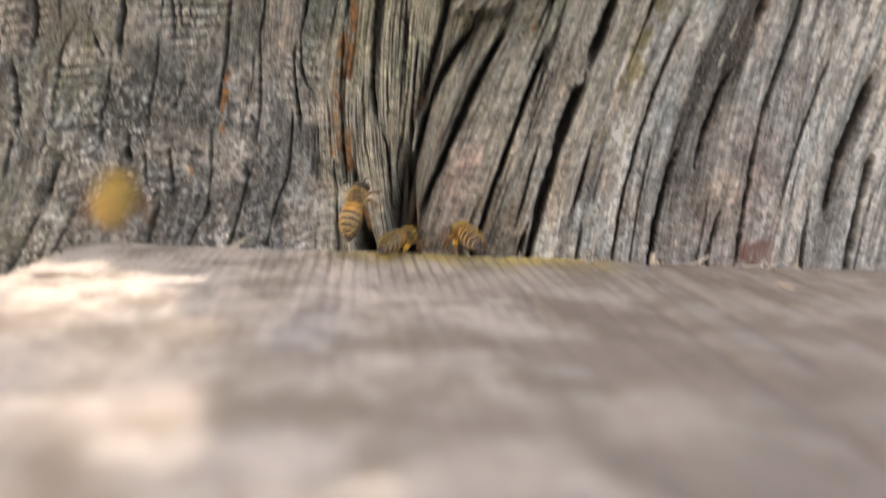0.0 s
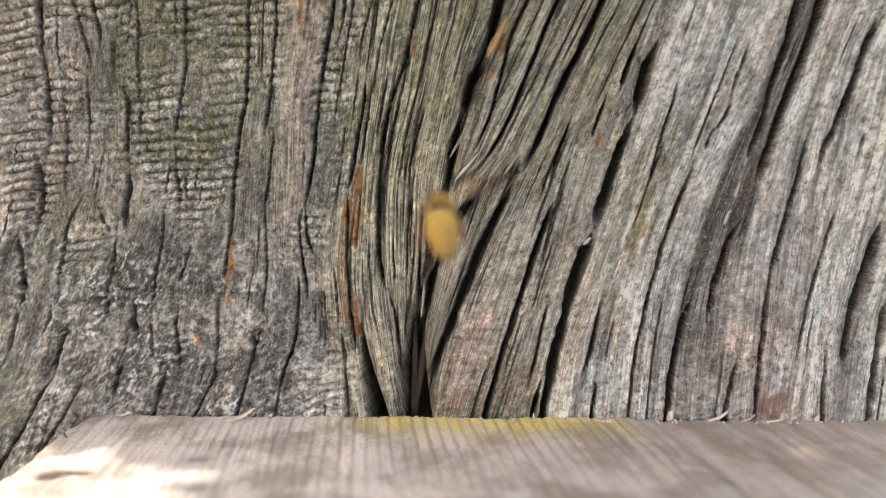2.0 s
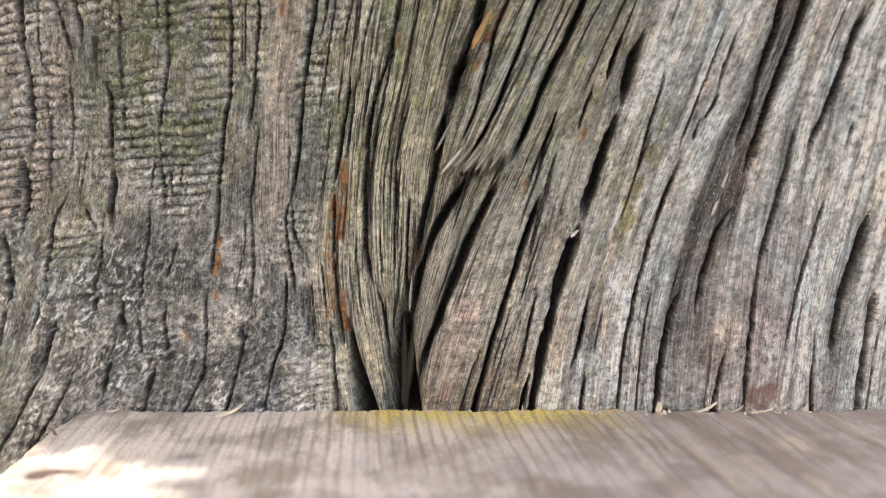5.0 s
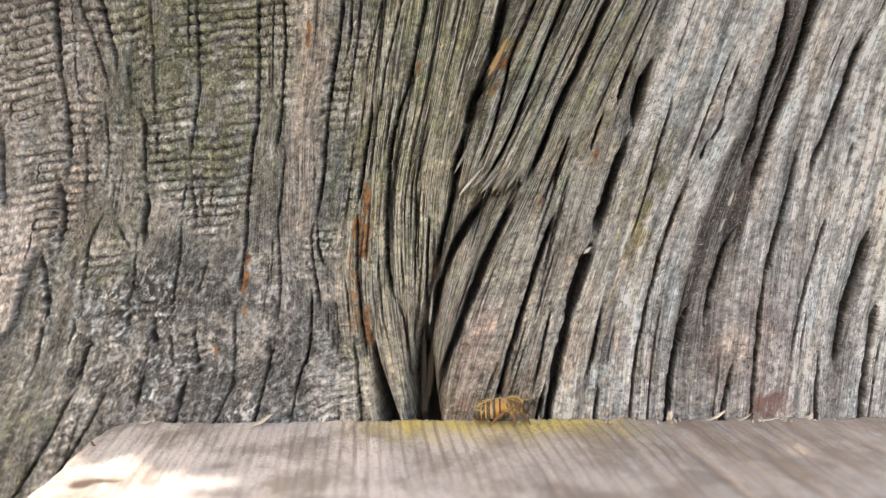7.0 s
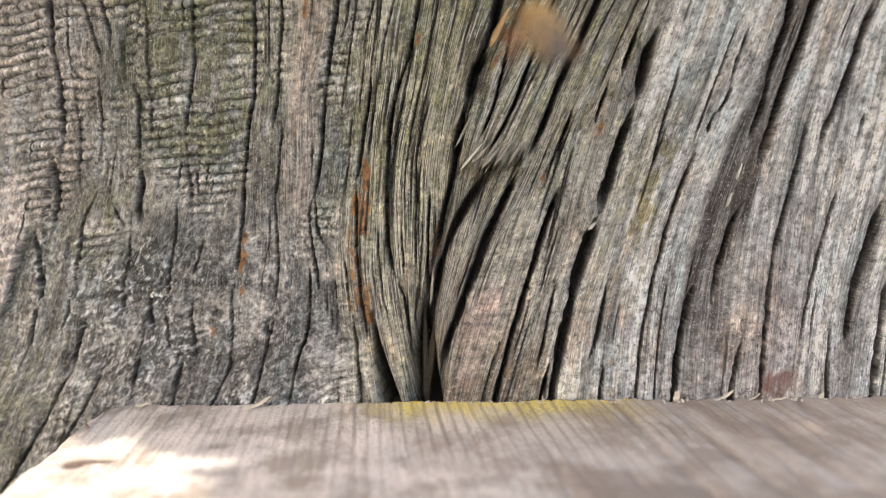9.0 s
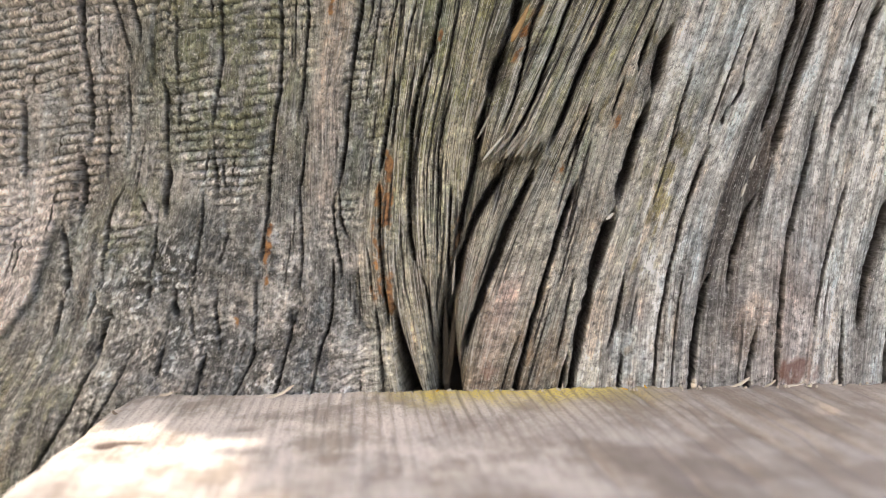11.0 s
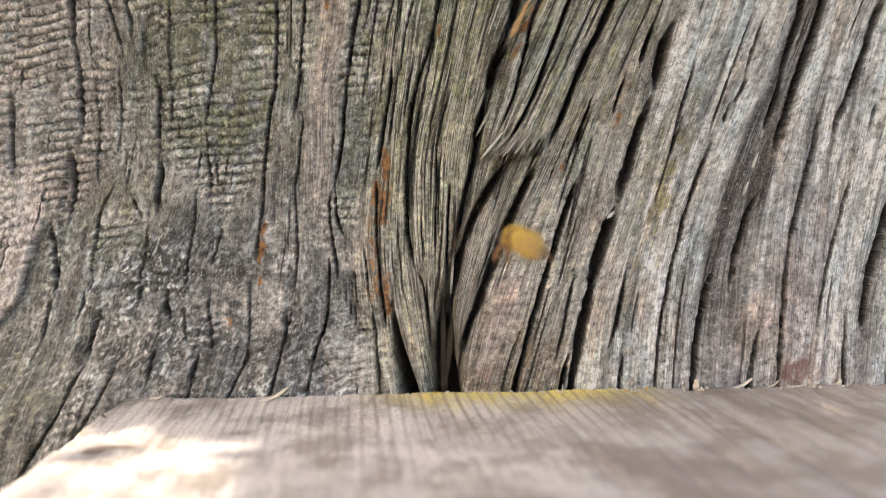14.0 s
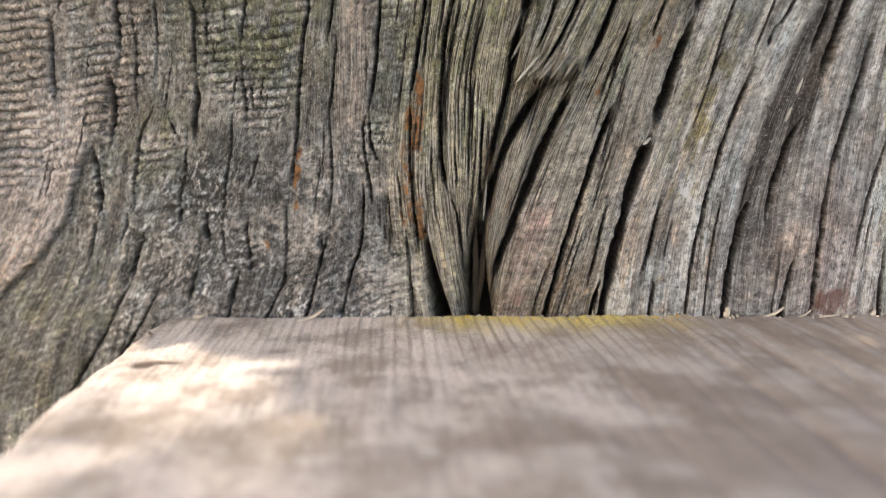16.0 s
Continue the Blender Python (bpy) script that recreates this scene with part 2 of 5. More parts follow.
def sheet(name, x, y, z, keep, material, grain, stain):
    """A mesh from a grid of places (metres), with its grain and stain attributes."""
    rows, cols = x.shape
    co = np.stack([x, y, z], -1).reshape(-1, 3)
    idx = np.arange(rows * cols).reshape(rows, cols)
    quads = np.stack([idx[:-1, :-1], idx[:-1, 1:], idx[1:, 1:], idx[1:, :-1]], -1)
    quads = quads[keep[:-1, :-1] & keep[1:, 1:] & keep[1:, :-1] & keep[:-1, 1:]].reshape(-1, 4)
    me = bpy.data.meshes.new(name)
    me.vertices.add(len(co))
    me.vertices.foreach_set("co", co.astype(np.float32).ravel())
    me.loops.add(quads.size)
    me.loops.foreach_set("vertex_index", quads.astype(np.int32).ravel())
    me.polygons.add(len(quads))
    me.polygons.foreach_set("loop_start", np.arange(0, quads.size, 4, dtype=np.int32))
    me.update(calc_edges=True)
    me.polygons.foreach_set("use_smooth", np.ones(len(quads), dtype=bool))
    a = me.attributes.new("grain", "FLOAT_VECTOR", "POINT")
    a.data.foreach_set("vector", grain.reshape(-1, 3).astype(np.float32).ravel())
    a = me.attributes.new("stain", "FLOAT_COLOR", "POINT")
    a.data.foreach_set("color", stain.reshape(-1, 4).astype(np.float32).ravel())
    me.materials.append(material)
    me.validate()
    return me


def mesh_of(name, bm, material, shade=True):
    me = bpy.data.meshes.new(name)
    bm.normal_update()
    bm.to_mesh(me)
    bm.free()
    if shade:
        for p in me.polygons:
            p.use_smooth = True
    for m in (material if isinstance(material, list) else [material]):
        me.materials.append(m)
    return me


def part(name, bm, material, parent, label="", at=None):
    ob = new(name, mesh_of(name, bm, material))
    ob.parent = parent
    if at is not None:
        ob.matrix_basis = at
    if label:
        ob["label"] = label
    return ob


# ---- the old trunk ----
# Courses of the fibres, in millimetres: x at the heights below, from the foot of the wall up.
LEVELS = (0, 18, 36, 54, 72, 90, 110)
GUIDES = []


def fibre_line(*xs):
    GUIDES.append(xs)


fibre_line(-161, -154, -148, -145, -142, -139, -136)
fibre_line(-134, -119, -108, -103, -99.5, -94.5, -89.5)
fibre_line(-109.5, -98, -92, -86, -81.5, -81, -79)
fibre_line(-99, -90, -82, -75, -72, -69, -68)
fibre_line(-87, -77, -71.5, -65.7, -64, -62, -59.5)
fibre_line(-73, -65.4, -60.5, -54.4, -51, -49, -47.8)
fibre_line(-55, -49.3, -45.2, -42.2, -38, -36, -34.7)
fibre_line(-46, -40.3, -36.2, -35, -33, -30.8, -28.4)
fibre_line(-34.4, -31, -29.1, -26, -22.8, -18.8, -16.2)
fibre_line(-16.8, -19, -20, -17, -13.8, -10.4, -6.7)
fibre_line(-9.9, -11, -12, -10.7, -5.5, -1.2, 3.8)
fibre_line(-9.2, -7, -3, -0.8, 3.8, 9.8, 13.5)
fibre_line(-7.2, -5, -0.8, 3.3, 9.1, 18.9, 28.2)
fibre_line(-6.0, -3, 2.3, 8.6, 18.5, 27.5, 37.5)
fibre_line(-4.5, 0, 7.6, 17.9, 26.7, 37, 49)
fibre_line(7.6, 14.3, 20.3, 25.9, 34, 43.8, 56.2)
fibre_line(18.8, 23.4, 29.6, 35.1, 41.2, 48.2, 58.9)
fibre_line(28.9, 31.4, 37.7, 44.3, 51.9, 58.6, 66.1)
fibre_line(37.9, 40.3, 43.8, 51.1, 58.2, 65.8, 73.8)
fibre_line(46.9, 48.6, 53.6, 59.9, 67.9, 74.3, 81)
fibre_line(62, 64.1, 65.7, 70.2, 76.2, 83.2, 91.2)
fibre_line(70, 72.3, 74.5, 77.5, 81.6, 90.3, 100.9)
fibre_line(79, 80.7, 85.2, 89.9, 94.2, 100.6, 108.6)
fibre_line(90, 92.7, 97.2, 101.9, 105.4, 109.5, 114.5)
fibre_line(126, 131, 136, 141, 145, 150, 155)
GRAIN_U = np.array([g[3] for g in GUIDES], float)


def course(z):
    """x of every fibre line at the heights z: a smooth curve through the levels, straight beyond them."""
    lv = np.array((-45.0, *LEVELS, 130.0))
    xs = np.array(GUIDES, float)
    xs = np.column_stack([xs[:, 0] + (xs[:, 0] - xs[:, 1]) * 1.6, xs, xs[:, -1] + (xs[:, -1] - xs[:, -2]) * 0.9])
    slope = np.gradient(xs, lv, axis=1)
    k = np.clip(np.searchsorted(lv, z) - 1, 0, len(lv) - 2)
    w = lv[k + 1] - lv[k]
    t = (z - lv[k]) / w
    return (xs[:, k] * (2 * t ** 3 - 3 * t ** 2 + 1) + slope[:, k] * w * (t ** 3 - 2 * t ** 2 + t)
            + xs[:, k + 1] * (3 * t ** 2 - 2 * t ** 3) + slope[:, k + 1] * w * (t ** 3 - t ** 2))


def build_trunk():
    u = np.concatenate([np.arange(-140, -104, 0.6), np.arange(-104, 108, 0.2), np.arange(108, 138, 0.8)])
    z = np.concatenate([np.arange(-45, -8, 0.6), np.arange(-8, 100, 0.32), np.arange(100, 126, 0.8)])
    lines = course(z)
    X = np.stack([np.interp(u, GRAIN_U, lines[:, k]) for k in range(len(z))])
    # round the kinks between neighbouring courses
    for _ in range(6):
        X[:, 1:-1] = 0.5 * X[:, 1:-1] + 0.25 * (X[:, :-2] + X[:, 2:])
    U, Z = np.meshgrid(u, z)
    calm = smooth(-26, 0, U)
    U = U + (0.5 - 0.32 * calm) * vnoise(U / 9, Z / (14 + 22 * calm), 1) + (0.18 - 0.1 * calm) * vnoise(U / 3, Z / (9 + 12 * calm), 2)
    H = np.zeros_like(X)

    # broad form: flutes, and each strip between courses at its own level
    right = smooth(-2, 12, U)
    left = 1 - smooth(-24, -14, U)
    mid = 1 - left - right * (left < 0.01)
    H += 1.1 * vnoise(U / 16, Z / 80, 0)
    H += right * (0.6 * vnoise(U / 5.5, Z / 120, 3) + 0.14 * vnoise(U / 1.7, Z / 90, 4))
    H += (1 - right) * (0.35 * vnoise(U / 6, Z / 40, 5) + 0.12 * vnoise(U / 2.2, Z / 30, 1))

    # the entrance: fibres dive into a deep cleft that opens at the board
    xn = np.interp(Z, (-45, 0, 9, 16, 25, 36, 54, 75), (-8, -7.2, -7.4, -6.9, -5.2, -2.0, 3.0, 8.0))
    wn_ = np.interp(Z, (-45, 0, 9, 16, 25, 36, 54, 75), (2.2, 2.2, 2.0, 1.6, 1.0, 0.8, 0.6, 0.4))
    dn = np.interp(Z, (-45, 0, 9, 16, 25, 36, 54, 70), (40, 40, 28, 16, 8, 4.5, 2.5, 0))
    H -= dn / (1 + (np.abs(X - xn) / wn_) ** 6)
    H -= np.interp(Z, (0, 30, 60), (1.6, 1.4, 0)) * np.exp(-((X - xn) / 5) ** 2)
    # the second gap left of the loose strand
    xg = np.interp(Z, (-45, 0, 4, 10, 15, 20, 25), (-14.4, -15.0, -15.6, -16.6, -17.2, -17.6, -18.6))
    H -= np.interp(Z, (-45, 0, 12, 22), (18, 17, 9, 0)) / (1 + (np.abs(X - xg) / np.interp(Z, (0, 5, 11, 16, 24), (1.8, 1.5, 1.1, 0.65, 0.25))) ** 8)
    # torn strip: its fibres end as splinters and stand over the strips below
    ragged = 51.6 + 1.5 * np.round(1.6 * vnoise(U / 0.75, U * 0, 2)) + 0.7 * vnoise(U / 0.3, Z / 3, 4) + 0.12 * (U - 9)
    torn = smooth(0, 0.5, Z - ragged) * smooth(2.6, 3.4, U) * smooth(17.6, 17.0, U)
    H += 2.3 * torn * (1 - smooth(58, 86, Z))
    H -= 1.8 * (1 - torn) * np.exp(-((X - 8.0 - (Z - 48) * 0.8) / 3.4) ** 2) * smooth(40, 48, Z) * smooth(56, 52, Z)
    # strips of the right face lie at their own levels
    bounds = np.array((8.6, 17.8, 25.3, 35.6, 43.5, 52.0, 60.3, 65.8, 72.5, 80.0, 91.6, 98.0))
    level = np.random.RandomState(8).uniform(-0.75, 0.75, 13)
    rise = np.interp(U, np.sort(np.concatenate([bounds - 0.35, bounds + 0.35])), np.repeat(level, 2)[1:-1])
    H += right * rise

    # curly grain on the left: wrinkles across the fibres, level above, slanting and coarse near the board
    low = smooth(34, 14, Z)
    strip_of = np.searchsorted((-101, -87, -77, -66, -57, -43.5, -36, -27), U)
    shift = np.random.RandomState(12).uniform(0, 1, 9)[strip_of]
    phase = shift + (Z * (1 - 0.22 * low) - 0.34 * (U + 60) * low - 0.05 * (U + 60)) / (2.15 - 0.25 * low) + 0.42 * vnoise(U / 13, Z / 22, 2) + (0.20 + 0.3 * low) * vnoise(U / 4.5, Z / 7, 3) + 0.10 * vnoise(U / 1.6, Z / 4, 1)
    saw = phase - np.floor(phase)
    fold = np.abs(2 * saw - 1) ** 3.6
    where = vnoise(U / 12, Z / 11, 4) + 0.5 * vnoise(U / 4, Z / 5, 0)
    bands = 0.75 * smooth(44, 60, Z) * smooth(-34, -52, U) + 0.35 * smooth(28, 10, Z) * smooth(-100, -60, U) * smooth(-18, -26, U) + 0.6 * smooth(-36, -32, X) * smooth(22, 14, Z)
    curl = (1 - 0.85 * smooth(-70, -80, U) * smooth(40, 28, Z)) * left * np.clip(smooth(-0.35, 0.5, where + bands), 0.06, 1)
    sleek = np.exp(-((U + 31.3) / 3.2) ** 4) * smooth(40, 50, Z)
    curl *= 1 - 0.85 * sleek
    # below the curly bands the face is pitted and only faintly folded
    pitted = left * smooth(46, 38, Z + 4 * vnoise(U / 9, Z / 20, 3)) * smooth(-27, -36, X + 0.5 * Z - 12) * (1 - 0.4 * smooth(-90, -98, X))
    curl *= 1 - (0.78 - 0.4 * smooth(20, 12, Z) * smooth(-60, -48, X)) * pitted * smooth(-0.5, 0.3, 0.45 - where)
    H -= (0.95 + 0.05 * low) * curl * fold + 0.25 * curl * (2 * saw - 1) ** 2
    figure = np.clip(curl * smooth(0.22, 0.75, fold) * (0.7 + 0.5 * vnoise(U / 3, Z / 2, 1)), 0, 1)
    crest = np.maximum(curl, 0.9 * smooth(66, 50, Z) * smooth(-86, -92, X)) * smooth(0.75, 0.1, np.abs(2 * saw - 1)) * np.clip(0.65 + 0.5 * vnoise(U / 2.5, Z / 2.5, 2), 0, 1)
    # a healed oval scar beside the rusty shake
    ro = np.hypot((X + 21.5 - 0.08 * (Z - 28)) / 4.6, (Z - 27.5) / 12.5)
    H += 1.0 * smooth(1.0, 0.55, ro) - 1.1 * np.exp(-((ro - 1.02) / 0.07) ** 2) * smooth(34, 22, Z)
    curl *= smooth(0.8, 1.1, ro)
    # fibres
    rough = 0.35 + 0.65 * smooth(-0.3, 0.5, fractal(U / 4, Z / 20, 2, 3)) * (1 - 0.35 * smooth(20, 60, U))
    H += rough * (0.17 * vnoise(U / 0.55, Z / 16, 3) * (1 - 0.6 * left) + 0.10 * vnoise(U / 0.3, Z / 7, 5) * (1 - 0.4 * left))
    H += 0.10 * fractal(U / 0.9, Z / 1.6, 0, 3) * (0.5 + left)
    H += pitted * (0.5 * fractal(U / 1.7 + 0.25 * Z, Z / 1.6 - 0.1 * U, 2, 4, 0.64) + 0.45 * vnoise(U / 5 + 0.12 * Z, Z / 6, 1))

    # the lip of the outer layer
    lip = np.interp(Z, (-45, 0, 13, 19, 28, 42, 52, 62, 120), (-160, -132, -118, -110, -101, -94.6, -93, -93, -93)) + 0.5 * vnoise(Z / 3, Z * 0, 2) + 0.7 * vnoise(Z / 9, Z * 0, 3)
    lip_on = np.interp(Z, (-10, 10, 38, 43, 45.5), (1, 1, 1, 0.8, 0))
    step = smooth(0.15, -0.3, X - lip) * lip_on
    H += 1.3 * step
    H -= 1.0 * smooth(3.0, 0, X - lip) * lip_on * (1 - step)

    # the hollow where the left buttress swings away from the face
    xh = np.interp(Z, (-45, -5, 0, 12, 21, 27), (-128, -100, -96, -88, -84, -81))
    H -= (1.3 + 0.9 * vnoise(X / 3, Z / 4, 1)) * np.exp(-((X - xh + 1.0) / 3.2) ** 2) * smooth(27, 14, Z)
    butt = smooth(-70, -74, U) * smooth(28, 12, Z)
    H += butt * (0.8 * vnoise(U / 2.4, Z / 45, 3) + 0.4 * vnoise(U / 0.9, Z / 30, 1))

    # mask for the near black of cleft, gap and shakes: their shade as colour
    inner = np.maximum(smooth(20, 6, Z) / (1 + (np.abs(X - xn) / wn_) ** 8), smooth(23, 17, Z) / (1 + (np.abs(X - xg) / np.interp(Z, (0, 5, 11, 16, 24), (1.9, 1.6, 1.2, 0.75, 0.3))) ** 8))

    def shake(half, depth, *way):
        """One crack down the face: half its width, its depth, and the course that it takes, x and z."""
        way = np.array(sorted(way, key=lambda p: p[1]))
        foot, top = way[0, 1], way[-1, 1]
        half, depth = (half * 0.63, depth * 1.4) if way[0, 0] < -8 else (half * 0.84, depth)
        if foot < 6:
            way = np.vstack([(way[0, 0] + (way[0, 0] - way[1, 0]) / (way[1, 1] - foot) * (foot + 30), -30), way])
            foot = -30
        if top > 83:
            way = np.vstack([way, (way[-1, 0] + (way[-1, 0] - way[-2, 0]) / (top - way[-2, 1]) * (128 - top), 128)])
            top = 128
        r0, r1 = np.searchsorted(z, (foot - 1, top + 1))
        zz = z[r0:r1]
        key = way[0, 0] * 0.37
        xc = np.interp(zz, way[:, 1], way[:, 0])
        xc = np.convolve(np.pad(xc, 4, mode="edge"), np.ones(9) / 9, "valid")
        xc = xc + (0.08 + 0.10 * half) * (vnoise(zz / 3.5, zz * 0 + key, 1) + 0.6 * np.round(1.4 * vnoise(zz / 5, zz * 0 + key, 2))) + 0.06 * vnoise(zz / 0.9, zz * 0 + key, 3)
        slope = np.gradient(xc, zz)
        slope = np.convolve(np.pad(slope, 6, mode="edge"), np.ones(13) / 13, "valid")
        reach = min(5.0, 0.3 * (top - foot))
        ends = smooth(top + 0.6, top - reach, zz) * (smooth(foot - 0.6, foot + reach, zz) if foot > -20 else 1)
        w = half * (1.0 + 0.32 * vnoise(zz / 6, zz * 0 + key * 3, 4) + 0.22 * vnoise(zz / 1.1, zz * 0 + key, 5)) * np.clip(ends, 0.02, 1) ** 0.6
        near = np.abs(X[r0:r1] - xc[:, None]).min(axis=0) < 5
        c0, c1 = np.argmax(near), len(near) - np.argmax(near[::-1])
        dist = (X[r0:r1, c0:c1] - xc[:, None]) / np.sqrt(1 + slope ** 2)[:, None]
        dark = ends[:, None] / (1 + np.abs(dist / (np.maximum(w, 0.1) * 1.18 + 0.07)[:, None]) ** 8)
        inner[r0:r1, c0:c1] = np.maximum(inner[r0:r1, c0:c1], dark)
        if half > 0.34:
            H[r0:r1, c0:c1] -= (0.05 * depth * ends)[:, None] * np.exp(-(dist / (0.5 + half)) ** 2)
        H[r0:r1, c0:c1] -= (np.minimum(1.4 * depth, 6.5) * ends)[:, None] / (1 + np.abs(dist / np.maximum(w, 0.07)[:, None]) ** 10)

    # left face, middle strand and right face, from the outer layer to the far strips
    shake(0.66, 6.5, (-97.9, 73.4), (-98.3, 67.9), (-99.1, 62.4), (-99.8, 53.8))
    shake(0.64, 6.5, (-82.3, 95.2), (-82.6, 88.1), (-83.0, 82.1), (-82.3, 76.0), (-82.7, 70.0), (-83.4, 61.2))
    shake(0.63, 6.5, (-86.1, 60.6), (-86.7, 56.7), (-86.3, 53.6), (-87.3, 46.8), (-88.8, 41.9))
    shake(0.70, 6.5, (-71.3, 93.2), (-70.6, 88.4), (-69.7, 85.4), (-69.9, 81.4))
    shake(0.42, 4.5, (-74.1, 86.9), (-73.0, 82.6), (-72.2, 78.1))
    shake(0.24, 1.6, (-73.4, 77.8), (-73.6, 74.2), (-73.6, 69.4), (-74.3, 63.3), (-75.3, 57.8))
    shake(0.35, 2.8, (-79.0, 74.6), (-79.1, 70.3), (-78.7, 66.6), (-79.3, 61.2), (-80.2, 57.5), (-80.5, 51.4))
    shake(0.24, 1.6, (-70.6, 62.5), (-71.5, 59.4), (-73.0, 54.6), (-74.4, 49.1))
    shake(0.47, 4.5, (-65.3, 74.3), (-64.6, 70.0), (-65.4, 62.7), (-66.2, 56.7))
    shake(0.80, 6.5, (-66.1, 56.7), (-65.9, 52.3), (-67.2, 49.3), (-67.8, 45.6), (-68.5, 42.9))
    shake(0.54, 4.5, (-68.8, 43.2), (-70.7, 41.5), (-71.4, 36.5), (-72.6, 32.2), (-73.5, 27.2), (-74.5, 22.8))
    shake(0.24, 1.6, (-73.3, 49.1), (-72.3, 46.5), (-71.2, 43.4))
    shake(0.27, 2.8, (-60.7, 93.6), (-61.0, 84.2), (-61.8, 78.2), (-62.1, 72.2), (-62.0, 68.0), (-63.0, 60.7))
    shake(0.36, 2.8, (-51.1, 87.6), (-51.7, 76.9), (-53.6, 69.9), (-54.9, 65.1), (-55.5, 61.1))
    shake(0.39, 4.5, (-55.2, 60.9), (-55.5, 56.0), (-55.3, 51.1), (-55.9, 46.2))
    shake(0.23, 1.6, (-54.0, 55.9), (-53.8, 49.1))
    shake(0.23, 1.6, (-52.7, 93.1), (-53.5, 83.0))
    shake(0.42, 4.5, (-37.6, 92.0), (-38.4, 82.6), (-39.0, 75.5), (-39.8, 69.5), (-41.5, 63.6), (-43.2, 54.0), (-44.4, 44.9), (-46.1, 36.9), (-47.3, 31.4))
    shake(0.32, 2.8, (-48.4, 29.2), (-49.1, 24.6), (-50.0, 17.0), (-50.6, 11.3), (-54.1, 5.5))
    shake(0.32, 2.8, (-31.8, 91.6), (-31.9, 84.5), (-33.2, 78.1), (-34.3, 70.4), (-36.1, 62.3))
    shake(0.28, 2.8, (-34.1, 65.0), (-34.4, 60.1), (-36.0, 51.7), (-37.1, 47.5), (-37.1, 40.1), (-37.6, 32.7), (-38.8, 24.6))
    shake(0.51, 4.5, (-19.4, 90.7), (-20.8, 83.7), (-23.1, 75.0), (-24.7, 66.2), (-25.6, 59.0), (-27.2, 51.8), (-28.7, 47.0))
    shake(0.34, 2.8, (-28.7, 47.6), (-29.8, 44.6), (-29.9, 39.7), (-29.8, 36.0), (-29.3, 31.6), (-29.2, 26.6))
    shake(0.28, 2.8, (-28.3, 47.0), (-28.5, 42.1), (-27.8, 37.7), (-26.5, 36.3))
    shake(0.34, 2.8, (-31.2, 33.2), (-30.8, 30.4), (-31.3, 24.8), (-32.4, 18.0), (-34.9, 13.0), (-36.3, 8.7), (-37.5, 4.6))
    shake(0.32, 2.8, (-17.4, 90.5), (-18.4, 84.2), (-19.7, 79.9))
    shake(0.22, 1.6, (-13.5, 84.4), (-15.0, 79.8), (-15.9, 75.7))
    shake(0.44, 4.5, (-14.3, 73.2), (-15.4, 66.1), (-16.9, 59.6), (-18.2, 53.7), (-19.3, 49.5))
    shake(0.43, 4.5, (-19.4, 48.9), (-19.9, 40.3), (-20.1, 33.6), (-19.8, 27.3), (-19.7, 20.4), (-19.2, 16.0))
    shake(0.22, 1.6, (-9.8, 83.2), (-11.2, 78.9), (-12.2, 74.3), (-12.6, 70.1))
    shake(0.50, 4.5, (-2.5, 88.9), (-4.6, 81.4), (-6.5, 74.5), (-8.8, 69.3), (-10.4, 64.6), (-11.8, 56.9), (-12.7, 49.7), (-13.4, 42.4), (-13.2, 33.8), (-12.3, 28.5))
    shake(0.25, 2.8, (-12.3, 28.8), (-10.8, 26.2), (-10.3, 21.2), (-10.2, 14.9))
    shake(0.18, 1.6, (-2.0, 67.1), (-4.6, 60.0), (-6.0, 54.1), (-6.6, 45.7), (-7.3, 38.4), (-7.8, 29.8))
    shake(0.25, 2.8, (-21.9, 22.4), (-21.7, 13.0), (-21.6, 3.8))
    shake(0.16, 1.6, (-25.5, 30.8), (-25.2, 24.5), (-25.2, 19.2))
    shake(0.19, 1.6, (-23.1, 35.6), (-22.6, 30.0), (-22.4, 20.6))
    shake(0.32, 2.8, (13.4, 87.7), (10.4, 77.4), (6.9, 71.4), (5.1, 64.8))
    shake(0.32, 2.8, (18.6, 85.6), (15.3, 78.9), (13.1, 70.8), (10.6, 63.2), (7.0, 56.3))
    shake(0.38, 4.5, (25.4, 86.9), (22.5, 80.7), (18.1, 71.0), (15.1, 64.1), (11.8, 58.4), (8.3, 52.9))
    shake(0.64, 6.5, (34.2, 86.2), (28.8, 75.6), (24.9, 68.8), (21.6, 61.3), (17.2, 52.7))
    shake(0.86, 6.5, (15.4, 50.8), (11.6, 43.9), (7.6, 36.3), (5.1, 30.3), (2.2, 23.6), (-1.2, 15.7), (-3.9, 8.3))
    shake(0.42, 4.5, (40.6, 77.7), (39.0, 73.1), (37.3, 68.0))
    shake(0.26, 2.8, (34.5, 67.0), (32.7, 62.4), (31.1, 58.7))
    shake(0.90, 6.5, (45.3, 77.9), (43.4, 74.6), (41.4, 68.9), (39.8, 62.5))
    shake(1.07, 6.5, (39.8, 62.5), (37.2, 56.8), (34.4, 49.2), (31.4, 40.3))
    shake(0.99, 6.5, (31.4, 40.3), (27.7, 31.4), (25.2, 23.0), (22.5, 13.2), (19.9, 1.4))
    shake(0.28, 2.8, (27.3, 63.3), (24.9, 57.0), (22.6, 50.5))
    shake(0.55, 6.5, (23.6, 46.8), (19.1, 35.6), (16.2, 27.2), (12.7, 16.8), (10.5, 10.1), (7.8, 2.0))
    shake(0.38, 4.5, (32.6, 25.6), (31.3, 19.5), (29.9, 13.4), (27.9, 8.5))
    shake(0.32, 2.8, (31.4, 9.0), (30.3, 0.9))
